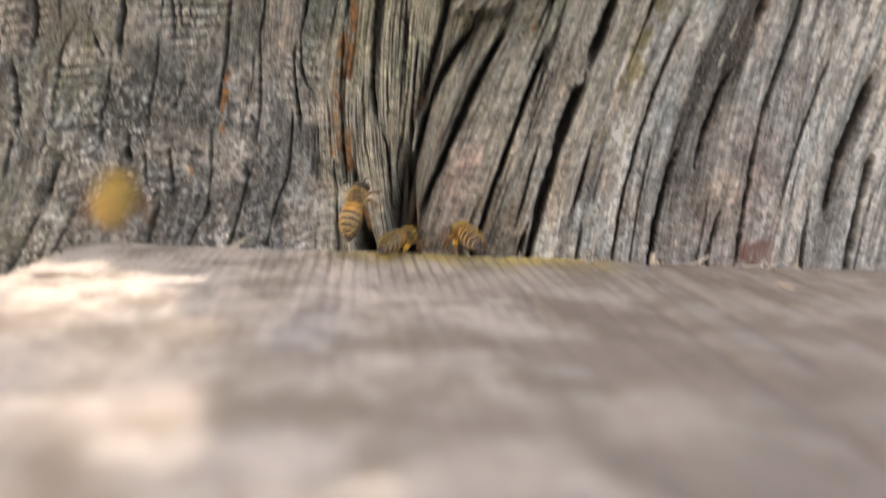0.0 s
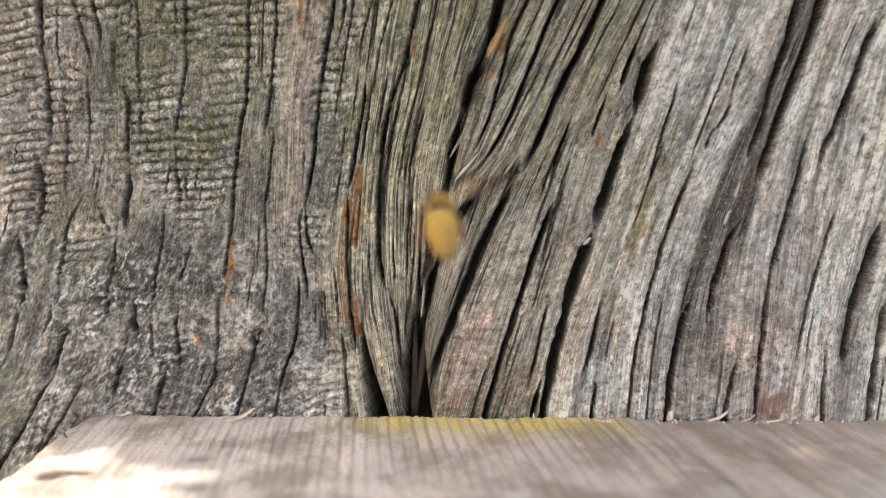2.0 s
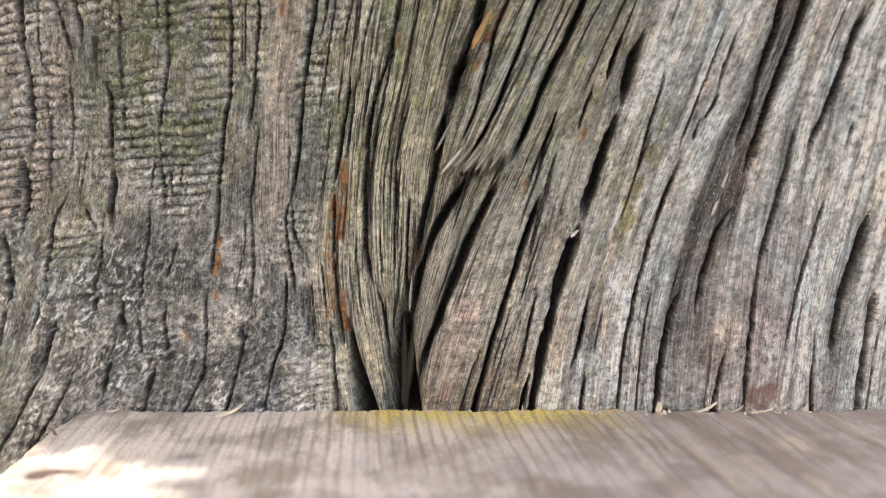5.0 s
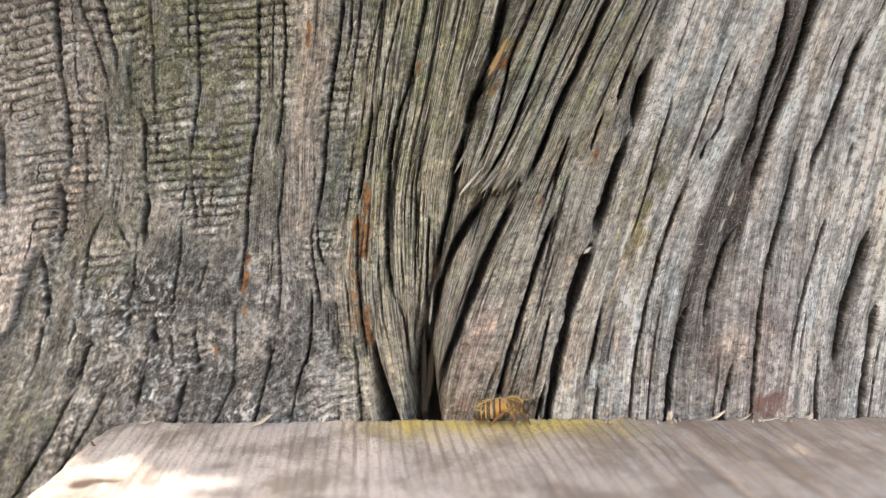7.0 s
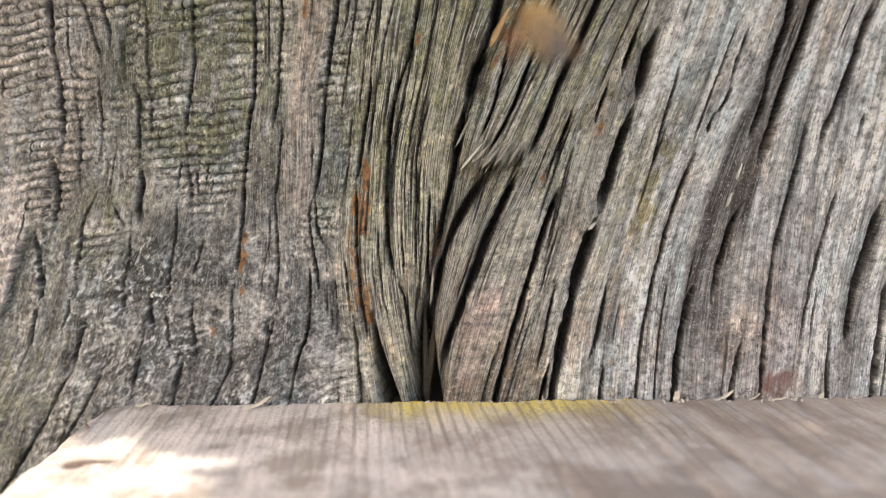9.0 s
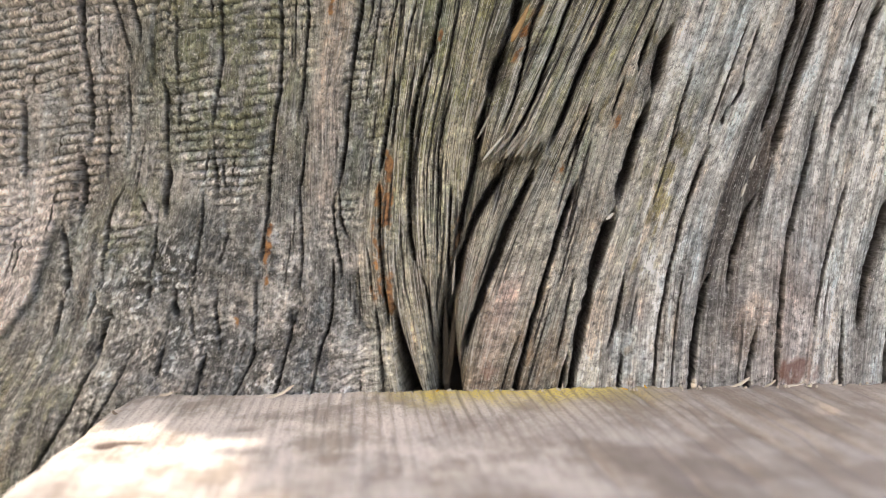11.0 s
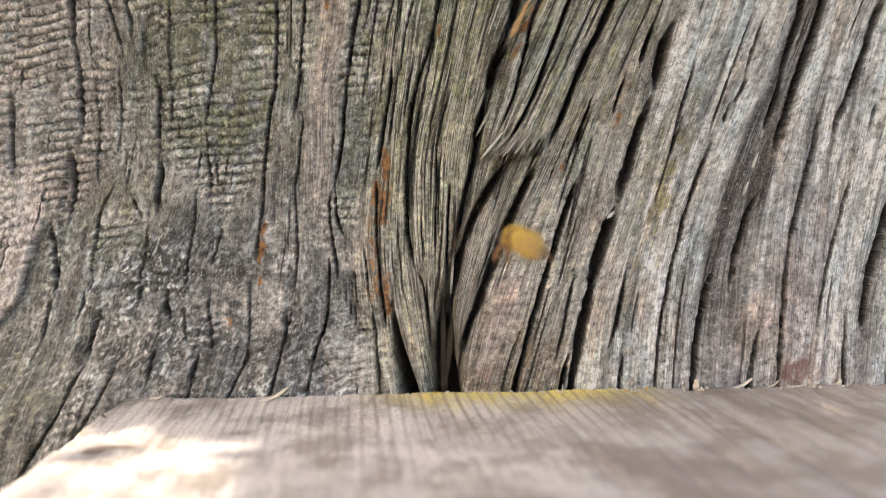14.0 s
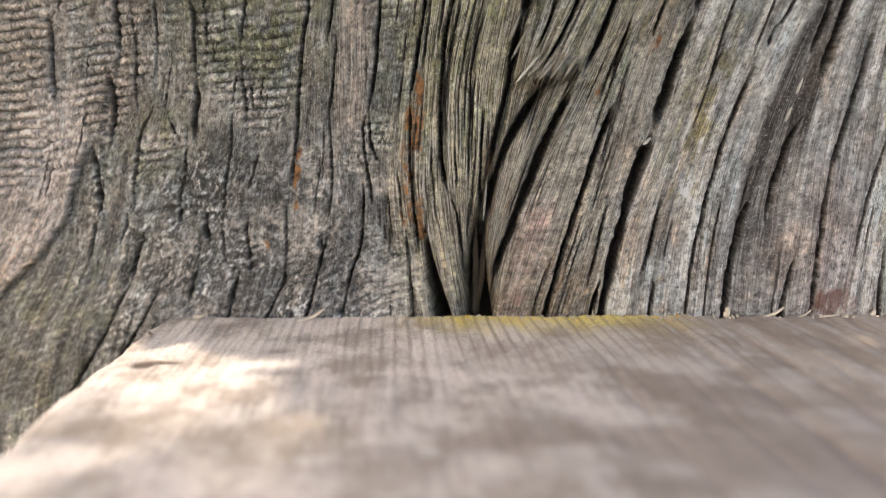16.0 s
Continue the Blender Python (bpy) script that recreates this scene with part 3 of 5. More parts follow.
    shake(0.25, 2.8, (22.0, 26.2), (20.1, 19.5), (18.6, 13.4), (16.8, 6.6))
    shake(0.57, 6.5, (19.9, 9.6), (18.9, 5.9), (17.8, 1.5))
    shake(0.19, 1.6, (10.1, 15.1), (7.3, 9.0), (5.2, 2.8))
    shake(0.29, 2.8, (48.8, 70.4), (47.8, 66.1), (45.2, 58.6), (43.1, 51.0), (41.5, 45.7))
    shake(0.29, 2.8, (55.5, 59.7), (53.7, 55.6))
    shake(0.35, 2.8, (51.7, 52.6), (48.2, 44.1), (45.2, 36.5), (42.5, 26.9), (40.0, 16.0), (38.0, 0.5))
    shake(0.23, 1.6, (63.0, 77.3), (60.4, 70.5), (58.4, 64.8))
    shake(0.54, 4.5, (71.5, 84.1), (70.0, 76.2), (67.2, 68.5), (65.2, 60.3), (62.1, 52.8))
    shake(0.62, 6.5, (76.2, 83.8), (73.6, 74.8), (70.6, 66.9), (67.4, 57.8), (64.0, 47.9))
    shake(0.46, 4.5, (62.1, 42.1), (58.4, 36.3), (56.0, 28.6), (54.0, 19.5))
    shake(0.64, 6.5, (51.3, 25.4), (49.2, 20.4), (47.4, 13.1), (45.9, 0.1))
    shake(0.40, 4.5, (75.2, 60.8), (71.9, 48.0), (66.8, 30.4), (65.4, 18.3), (64.0, 3.0))
    shake(0.77, 6.5, (86.7, 79.6), (85.1, 74.0), (81.8, 65.0), (78.5, 57.1), (76.0, 51.6))
    shake(0.31, 2.8, (80.1, 44.2), (78.1, 36.9), (74.3, 22.7), (72.1, 10.0))
    shake(0.83, 6.5, (88.2, 39.9), (86.2, 31.7), (83.1, 22.8), (81.1, 10.1))
    shake(0.70, 6.5, (89.8, 24.2), (88.3, 14.6), (86.5, -1.9))
    shake(0.53, 4.5, (60.0, 11.8), (59.0, 6.3), (57.8, -0.5))
    shake(0.31, 2.8, (78.4, 15.8), (77.8, 9.0), (77.3, -1.4))
    shake(0.24, 1.6, (85.6, 58.3), (83.9, 52.0))
    shake(0.26, 2.8, (58.9, 64.8), (57.0, 60.8), (55.2, 59.1))
    shake(0.64, 6.5, (-92.8, 44.6), (-92.3, 40.8), (-92.0, 35.1), (-92.0, 31.3), (-92.8, 27.6))
    shake(0.41, 4.5, (-76.3, 51.7), (-80.5, 45.8), (-82.4, 39.0), (-83.7, 34.0), (-84.5, 28.4))
    shake(0.46, 4.5, (-58.6, 48.8), (-59.4, 42.0), (-61.4, 35.9), (-63.6, 26.0))
    shake(0.23, 1.6, (-53.7, 40.1), (-55.5, 36.2), (-56.9, 31.9))
    shake(0.39, 4.5, (-57.7, 27.8), (-58.5, 23.2), (-58.4, 16.2), (-58.4, 11.7))
    shake(0.53, 4.5, (-60.3, 14.7), (-62.4, 11.3), (-64.3, 5.6))
    shake(0.74, 6.5, (-67.3, 27.7), (-67.9, 23.7), (-67.5, 20.2))
    shake(0.48, 4.5, (-70.8, 14.9), (-72.4, 10.5), (-74.0, 6.1))
    shake(0.32, 2.8, (-85.7, 28.8), (-86.6, 24.7), (-89.4, 20.1))
    shake(0.70, 6.5, (-81.4, 24.8), (-84.0, 20.7), (-86.4, 16.4), (-87.9, 11.9))
    shake(0.5, 4.5, (-87.9, 11.9), (-92.0, 6.0), (-95.9, -0.0), (-99.8, -5.1))
    shake(0.58, 4.5, (-94.3, 26.8), (-95.6, 22.0), (-96.9, 16.9))
    shake(0.35, 2.8, (-79.6, 11.5), (-82.9, 6.5), (-85.8, 2.7))
    shake(0.20, 1.6, (-64.0, 24.4), (-63.9, 19.0), (-63.9, 14.5))
    shake(0.35, 2.8, (-41.1, 21.9), (-41.2, 17.6), (-43.5, 10.0), (-45.4, 5.0))
    shake(0.26, 2.8, (-39.6, 20.9), (-40.8, 17.8))
    # the open gap beside the torn strip
    shake(0.95, 5, (13.8, 88.0), (12.4, 83.0), (11.0, 77.5))
    shake(1.0, 5, (10.4, 75.6), (7.4, 71.4), (5.4, 65.0))
    shake(0.65, 4, (5.2, 66.0), (3.4, 59.5), (1.8, 54.0))
    # under the torn strip the cleft runs up as a dark seam
    shake(0.8, 5, (8.8, 51.0), (5.0, 46.0), (1.8, 40.5), (-0.8, 35.5), (-3.2, 29.0), (-5.0, 20.0))
    shake(0.5, 4, (4.6, 63.0), (3.2, 57.0), (0.8, 49.0), (-1.6, 41.0), (-3.6, 33.0))
    shake(0.25, 2, (-3.6, 48.0), (-4.8, 36.0), (-6.2, 22.0))
    # hairline cracks along the fibres
    rng = random.Random(5)
    for _ in range(130):
        foot = rng.uniform(-6, 88)
        uc = rng.choice((rng.uniform(-100, 104), rng.uniform(-24, 30)))
        zs = foot + np.linspace(0, rng.uniform(8, 30) * (1.0 if uc > -20 else 0.5), 4)
        xs = [np.interp(uc, GRAIN_U, course(np.array([q]))[:, 0]) for q in zs]
        shake(rng.uniform(0.07, 0.15), rng.uniform(0.4, 1.1), *zip(xs, zs))

    # the weathered skin, before flakes and cracks open it
    def scar(u0, u1, z0, z1, depth):
        """A flake of the skin broken away: a shallow step with torn ends."""
        c0, c1 = np.searchsorted(u, (u0 - 3, u1 + 3))
        r0, r1 = np.searchsorted(z, (z0 - 4, z1 + 4))
        a, b = U[r0:r1, c0:c1], Z[r0:r1, c0:c1]
        inset = np.minimum(np.minimum(a - u0, u1 - a) + 0.3 * vnoise(a * 2, b / 3, 2), (np.minimum(b - z0, z1 - b) + 1.6 * vnoise(a / 0.8, b / 4, 3)) * 0.5)
        H[r0:r1, c0:c1] -= depth * smooth(-0.12, 0.18, inset)

    scar(1.9, 4.4, 64, 125, 2.6)
    scar(8, 17, 44, 51.5, 1.6)
    scar(18.5, 23, 46, 50, 0.8)
    scar(33, 36, 62, 75, 1.2)
    scar(36, 41, 66, 73, -0.7)
    scar(44, 47, 55, 69, 0.7)
    scar(80, 86, 50, 80, 0.8)
    scar(58.5, 66, 20, 95, 0.7)
    scar(-88, -84.5, 47, 58, 1.0)
    scar(-71.5, -69.5, 76, 92, 1.0)
    scar(-67.5, -64, 34, 46, 0.9)
    scar(-30, -19, 14, 40, 0.35)
    for _ in range(70):
        uc, zc = rng.uniform(-95, 100), rng.uniform(0, 92)
        long_, wide_ = rng.uniform(4, 16), rng.uniform(0.5, 1.8)
        scar(uc - wide_, uc + wide_, zc - long_, zc + long_ * 0.3, rng.choice((-1, 1)) * rng.uniform(0.15, 0.5))
    # a small ringed knot
    rk = np.hypot(X - 35, (Z - 64) * 0.8)
    H += 0.55 * np.exp(-((rk - 2.0) / 0.5) ** 2) - 0.9 * np.exp(-(rk / 1.1) ** 2)

    # stains, each with a shape of its own
    blot = 0.5 + 0.5 * fractal(U / 1.6, Z / 3.2, 4, 4)

    def streak(uc, half, top, foot, soft=3.0, edge=0.35):
        m = np.exp(-((U - uc) / half) ** 2) * smooth(foot - soft, foot + soft, Z) * smooth(top + soft, top - soft, Z)
        return m

    rust = np.maximum.reduce([streak(-17.0, 1.9, 56, 36), streak(-17.1, 1.8, 38, 19), 0.9 * streak(-10.9, 0.8, 60, 54), 0.9 * streak(-1.0, 1.6, 40, 32), streak(-42, 0.75, 42, 27), streak(-46, 0.8, 22, 18),
                              streak(4.4, 0.8, 86, 72), streak(-1.5, 1.3, 39, 30), streak(22.5, 1.0, 50, 46), streak(-10.4, 0.6, 81, 77),
                              streak(-32, 0.5, 90, 80), streak(31, 0.9, 60, 56), streak(-19, 0.9, 26, 20)])
    area = 1.2 * np.exp(-((U + 10) / 17) ** 2) * smooth(24, 62, Z) + 0.6 * np.exp(-((U + 74) / 8) ** 2) * smooth(30, 40, Z) * smooth(60, 48, Z) + 1.05 * np.exp(-((U + 52) / 17) ** 2) * smooth(42, 66, Z)
    area += 0.75 * np.exp(-((U - 22) / 12) ** 2) * smooth(30, 75, Z) + 0.6 * np.exp(-((U - 44) / 5) ** 2) * smooth(12, 50, Z) * smooth(75, 50, Z)
    area += 0.25 * np.exp(-((X + 112) / 8) ** 2) * smooth(20, 4, Z) + 0.3 * np.exp(-((U + 80) / 12) ** 2) * smooth(20, 40, Z) * smooth(60, 44, Z)
    algae = np.clip(area * (0.35 + 0.9 * blot), 0, 1)
    pink = np.maximum.reduce([0.9 * np.exp(-((U - 72) / 5) ** 2) * smooth(45, 20, Z), 0.8 * np.exp(-((U - 21) / 2.2) ** 2) * smooth(34, 18, Z),
                              0.9 * np.exp(-((U + 31) / 3.6) ** 2) * smooth(40, 52, Z) * smooth(80, 70, Z),
                              0.75 * smooth(-70, -88, U) * smooth(36, 52, Z), 0.9 * step]) * (0.5 + 0.7 * blot)
    red = 1.5 * np.exp(-(((X - 68) / 6) ** 2 + ((Z - 2.0) / 3.6) ** 2)) * (0.6 + 0.8 * blot) + 0.8 * np.exp(-((U - 21.3) / 2.0) ** 2) * smooth(26, 12, Z) * (0.5 + blot)

    # the colour of the wood: grey, charcoal, olive, pink and pale, in patches that follow the grain; some recess shade
    # is painted in
    tone = np.ones(X.shape + (3,)) * np.array((0.285, 0.275, 0.26))

    def tint(colour, mask):
        tone[...] = tone + (np.array(colour) - tone) * np.clip(mask, 0, 1)[..., None]

    cloud = fractal(U / 15, Z / 13, 2, 5, 0.6)
    tint((0.37, 0.345, 0.325), left * smooth(0.05, 0.6, -cloud))
    tint((0.065, 0.067, 0.067), left * smooth(-0.12, 0.40, cloud + 0.45 * smooth(44, 24, Z) * smooth(-76, -56, U) * smooth(2, 12, Z) - 0.12) * 0.62)
    tint((0.07, 0.07, 0.069), pitted * smooth(-0.12, 0.42, fractal(U / 3 + 0.15 * Z, Z / 4, 3, 5, 0.7)) * 0.8)
    # glinting specks of the pitted face, painted into the tone
    tint((0.70, 0.69, 0.68), pitted * smooth(0.2, 0.42, fractal(U / 0.75, Z / 0.95, 4, 3, 0.7)) * (0.35 + 0.65 * smooth(-0.3, 0.4, vnoise(U / 6, Z / 9, 5))) * 0.85)
    tint((0.52, 0.48, 0.36), mid * 0.9)
    tint((0.19, 0.165, 0.125), mid * smooth(44, 30, Z) * smooth(-0.2, 0.45, fractal(U / 1.1, Z / 24, 2, 4, 0.65)) * 0.6)
    tint((0.13, 0.115, 0.10), mid * smooth(0.1, 0.6, fractal(U / 5, Z / 18, 1, 4, 0.6)) * 0.5)
    # strips of the right face, each in its own grey, parted by the shakes
    shade = np.array((0.95, 1.0, 0.9, 0.95, 1.08, 0.97, 0.85, 0.65, 0.85, 1.0, 1.05, 0.9, 0.95))[np.searchsorted(bounds, U)] * (1 + 0.22 * fractal(U / 2.5, Z / 34, 3, 4, 0.6))
    far = smooth(16, 56, U)
    base = (np.array((0.41, 0.385, 0.325)) * (1 - far[..., None]) + np.array((0.61, 0.61, 0.61)) * far[..., None]) * shade[..., None]
    tone = tone * (1 - right[..., None]) + base * right[..., None]
    tint((0.16, 0.15, 0.14), right * smooth(0.25, 0.75, fractal(U / 3.2, Z / 22, 0, 5, 0.62)) * 0.55)
    tint((0.60, 0.585, 0.565), right * far * smooth(0.3, 0.9, fractal(U / 3.6, Z / 40, 4, 5, 0.6)) * 0.55 * smooth(8, 40, Z))
    band = smooth(56.5, 60.0, U) * smooth(68.0, 65.8, U) * (0.55 + 0.45 * smooth(2, 20, Z)) + 0.7 * np.exp(-((U - 36.4) / 1.9) ** 2) * smooth(30, 44, Z) + 0.8 * np.exp(-((U - 79.5) / 1.8) ** 2) * smooth(48, 54, Z)
    band += 0.8 * np.exp(-((U - 91.6) / 2.4) ** 2) * smooth(46, 38, Z) + 0.6 * np.exp(-((U - 72.3) / 1.6) ** 2) + 0.55 * np.exp(-((U - 17.9) / 1.5) ** 2) * smooth(52, 58, Z)
    tint((0.085, 0.072, 0.066), np.clip(band, 0, 1) * np.clip(0.85 + 0.45 * vnoise(U / 0.9, Z / 18, 5), 0, 1))
    tint((0.42, 0.235, 0.20), np.exp(-((U - 20.3 - 0.03 * Z) / 1.5) ** 2) * smooth(29, 22, Z) * (0.45 + 0.6 * blot) * 0.8)
    tint((0.37, 0.26, 0.16), (np.exp(-((U - 32) / 1.8) ** 2) + np.exp(-((U - 46) / 2.0) ** 2) + 0.8 * np.exp(-((U - 23.5) / 1.2) ** 2)) * smooth(20, 5, Z) * smooth(0.3, 0.7, blot) * 0.75)
    tint((0.20, 0.135, 0.085), right * smooth(8, 14, U) * smooth(60, 48, U) * smooth(26, 10, Z) * smooth(0.1, 0.55, fractal(U / 1.6, Z / 26, 2, 4, 0.6)) * 0.6)
    tint((0.235, 0.15, 0.115), np.exp(-((U - 9) / 5) ** 4) * smooth(38, 20, Z) * smooth(-0.3, 0.35, fractal(U / 1.2, Z / 22, 5, 4, 0.62)) * 0.7)
    tint((0.45, 0.33, 0.27), np.exp(-((U - 47.5) / 1.2) ** 2 - ((Z - 17) / 4) ** 2) * 0.7)
    tint((0.42, 0.35, 0.36), np.exp(-((U - 75.5) / 4) ** 2) * smooth(42, 28, Z) * (0.4 + 0.6 * blot) * 0.7)
    tint((0.19, 0.155, 0.12), right * smooth(38, 30, U) * smooth(24, 6, Z) * (0.3 + 0.5 * blot))
    tint((0.17, 0.155, 0.115), np.exp(-((U - 6.5) / 3.2) ** 2) * smooth(50, 58, Z) * (0.45 + 0.5 * vnoise(U / 0.8, Z / 14, 1)))
    tint((0.50, 0.485, 0.455), right * np.exp(-((U - 34) / 8) ** 2 - ((Z - 46) / 12) ** 2) * (0.35 + 0.4 * blot))
    tint((0.155, 0.15, 0.085), left * np.exp(-((X + 62) / 9) ** 2) * smooth(66, 82, Z) * (0.35 + 0.5 * blot))
    tint((0.44, 0.40, 0.34), left * np.exp(-((X + 36) / 8) ** 2) * smooth(66, 80, Z) * (0.4 + 0.5 * blot))
    tint((0.31, 0.295, 0.28), butt * smooth(-0.1, 0.5, vnoise(U / 2.0, Z / 30, 2)) * 0.5)
    tint((0.105, 0.098, 0.092), butt * smooth(-0.15, 0.5, vnoise(U / 1.3, Z / 24, 4)) * 0.8)
    tint((0.33, 0.32, 0.23), butt * smooth(0.6, 0.85, blot) * smooth(-84, -92, X) * 0.6)
    pale = np.exp(-((U - 40) / 2.4) ** 2) * smooth(50, 62, Z) + 0.8 * np.exp(-((U - 75.5) / 2.4) ** 2) * smooth(10, 30, Z) + smooth(82, 88, U) * smooth(30, 60, Z) + 0.7 * np.exp(-((U - 69) / 1.6) ** 2) * smooth(25, 45, Z)
    tint((0.66, 0.645, 0.65), np.clip(pale, 0, 1) * (0.45 + 0.5 * blot))
    tint((0.055, 0.056, 0.056), left * np.exp(-((X + 51) / 12) ** 2 - ((Z - 37) / 17) ** 2) * smooth(0.3, 0.9, blot + 0.35 * cloud) * 0.5)
    tint((0.44, 0.42, 0.40), left * np.exp(-((X + 29) / 6) ** 2 - ((Z - 9) / 9) ** 2) * (0.4 + 0.6 * blot) * 0.8)
    # shade of the open gap and of the pocket under the ledge, painted in
    tint((0.10, 0.088, 0.080), np.exp(-((U - 3.1) / 1.5) ** 4) * smooth(60, 68, Z) * 0.9)
    tint((0.11, 0.10, 0.088), np.exp(-((X - 7.5 - (Z - 48) * 0.75) / 3.2) ** 2) * smooth(54, 51, Z) * smooth(41, 46, Z) * 0.8)
    ochre = np.exp(-((U - 46) / 4) ** 2) * smooth(14, 30, Z) * smooth(66, 50, Z) + np.exp(-((U - 12) / 7) ** 2) * smooth(24, 10, Z) * 0.7
    tint((0.29, 0.25, 0.15), ochre * smooth(0.35, 0.8, blot))
    tint((0.175, 0.178, 0.098), algae * smooth(0.2, 0.6, blot + 0.25 * cloud) * 0.8)
    tint((0.40, 0.38, 0.16), algae * smooth(0.66, 0.9, blot) * smooth(-24, -6, U) * 0.4)
    tint((0.37, 0.305, 0.285), pink * 0.8)
    tint((0.50, 0.415, 0.355), sleek * (0.55 + 0.4 * vnoise(U / 0.7, Z / 14, 3)))
    tint((0.56, 0.53, 0.50), 0.08 * smooth(-80, -94, U) * smooth(36, 60, Z) * (0.4 + 0.6 * blot))
    rim = smooth(0.15, -0.3, X - lip) * smooth(-20, -6, X - lip) * smooth(62, 46, Z)
    tint((0.68, 0.60, 0.58), rim * (0.75 + 0.25 * blot))
    # the lip's shadow on the layer beside it, painted as a dark band
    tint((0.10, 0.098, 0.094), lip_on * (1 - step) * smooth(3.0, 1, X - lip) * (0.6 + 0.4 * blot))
    tone *= np.array((1.08, 1.08, 1.055)) + left[..., None] * np.array((-0.05, -0.03, 0.01))
    tone *= (1 + 0.10 * vnoise(U / 1.1, Z / 2.5, 2))[..., None]
    rust = np.clip(rust * (0.15 + 0.6 * blot + 0.75 * smooth(-0.5, 0.6, vnoise(U / 0.9, Z / 2.4, 3))), 0, 1)
    stain = np.stack([rust, np.clip(red, 0, 1.4), np.clip(crest, 0, 1), np.ones_like(U)], -1)
    keep = H > -26
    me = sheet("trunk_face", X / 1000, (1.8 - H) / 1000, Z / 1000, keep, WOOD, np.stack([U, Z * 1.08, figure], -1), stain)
    a = me.attributes.new("crack_shade", "FLOAT", "POINT")
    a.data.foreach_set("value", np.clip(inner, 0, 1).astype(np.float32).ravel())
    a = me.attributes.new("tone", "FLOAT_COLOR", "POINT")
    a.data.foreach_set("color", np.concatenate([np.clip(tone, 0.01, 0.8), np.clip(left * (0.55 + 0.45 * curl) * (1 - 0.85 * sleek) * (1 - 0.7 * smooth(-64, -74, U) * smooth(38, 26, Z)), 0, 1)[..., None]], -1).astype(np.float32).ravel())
    ob = new("tree_trunk", me)
    return tagged(ob, "weathered grey trunk with deep cracks, rust streaks and a dark cleft", "tree trunk", kind="structure")


build_trunk()


def box(bm, x0, x1, y0, y1, z0, z1):
    m = Matrix.Translation(((x0 + x1) / 2, (y0 + y1) / 2, (z0 + z1) / 2)) @ Matrix.Diagonal((x1 - x0, y1 - y0, z1 - z0, 1))
    bmesh.ops.create_cube(bm, size=1, matrix=m)


def build_cavity():
    """The hollow behind the cleft: five thick walls, open to the front."""
    bm = bmesh.new()
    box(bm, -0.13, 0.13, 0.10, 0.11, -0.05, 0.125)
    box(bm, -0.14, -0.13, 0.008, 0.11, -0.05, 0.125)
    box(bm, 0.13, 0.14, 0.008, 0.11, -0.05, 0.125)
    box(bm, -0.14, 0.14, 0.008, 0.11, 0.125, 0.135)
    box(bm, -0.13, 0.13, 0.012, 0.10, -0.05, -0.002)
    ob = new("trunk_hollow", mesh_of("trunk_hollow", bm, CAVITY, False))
    tagged(ob, "dark hollow inside the old trunk", "trunk hollow", kind="structure")


build_cavity()


# ---- the landing board ----
BOARD_TURN, BOARD_ROLL = radians(10.3), radians(1.7)


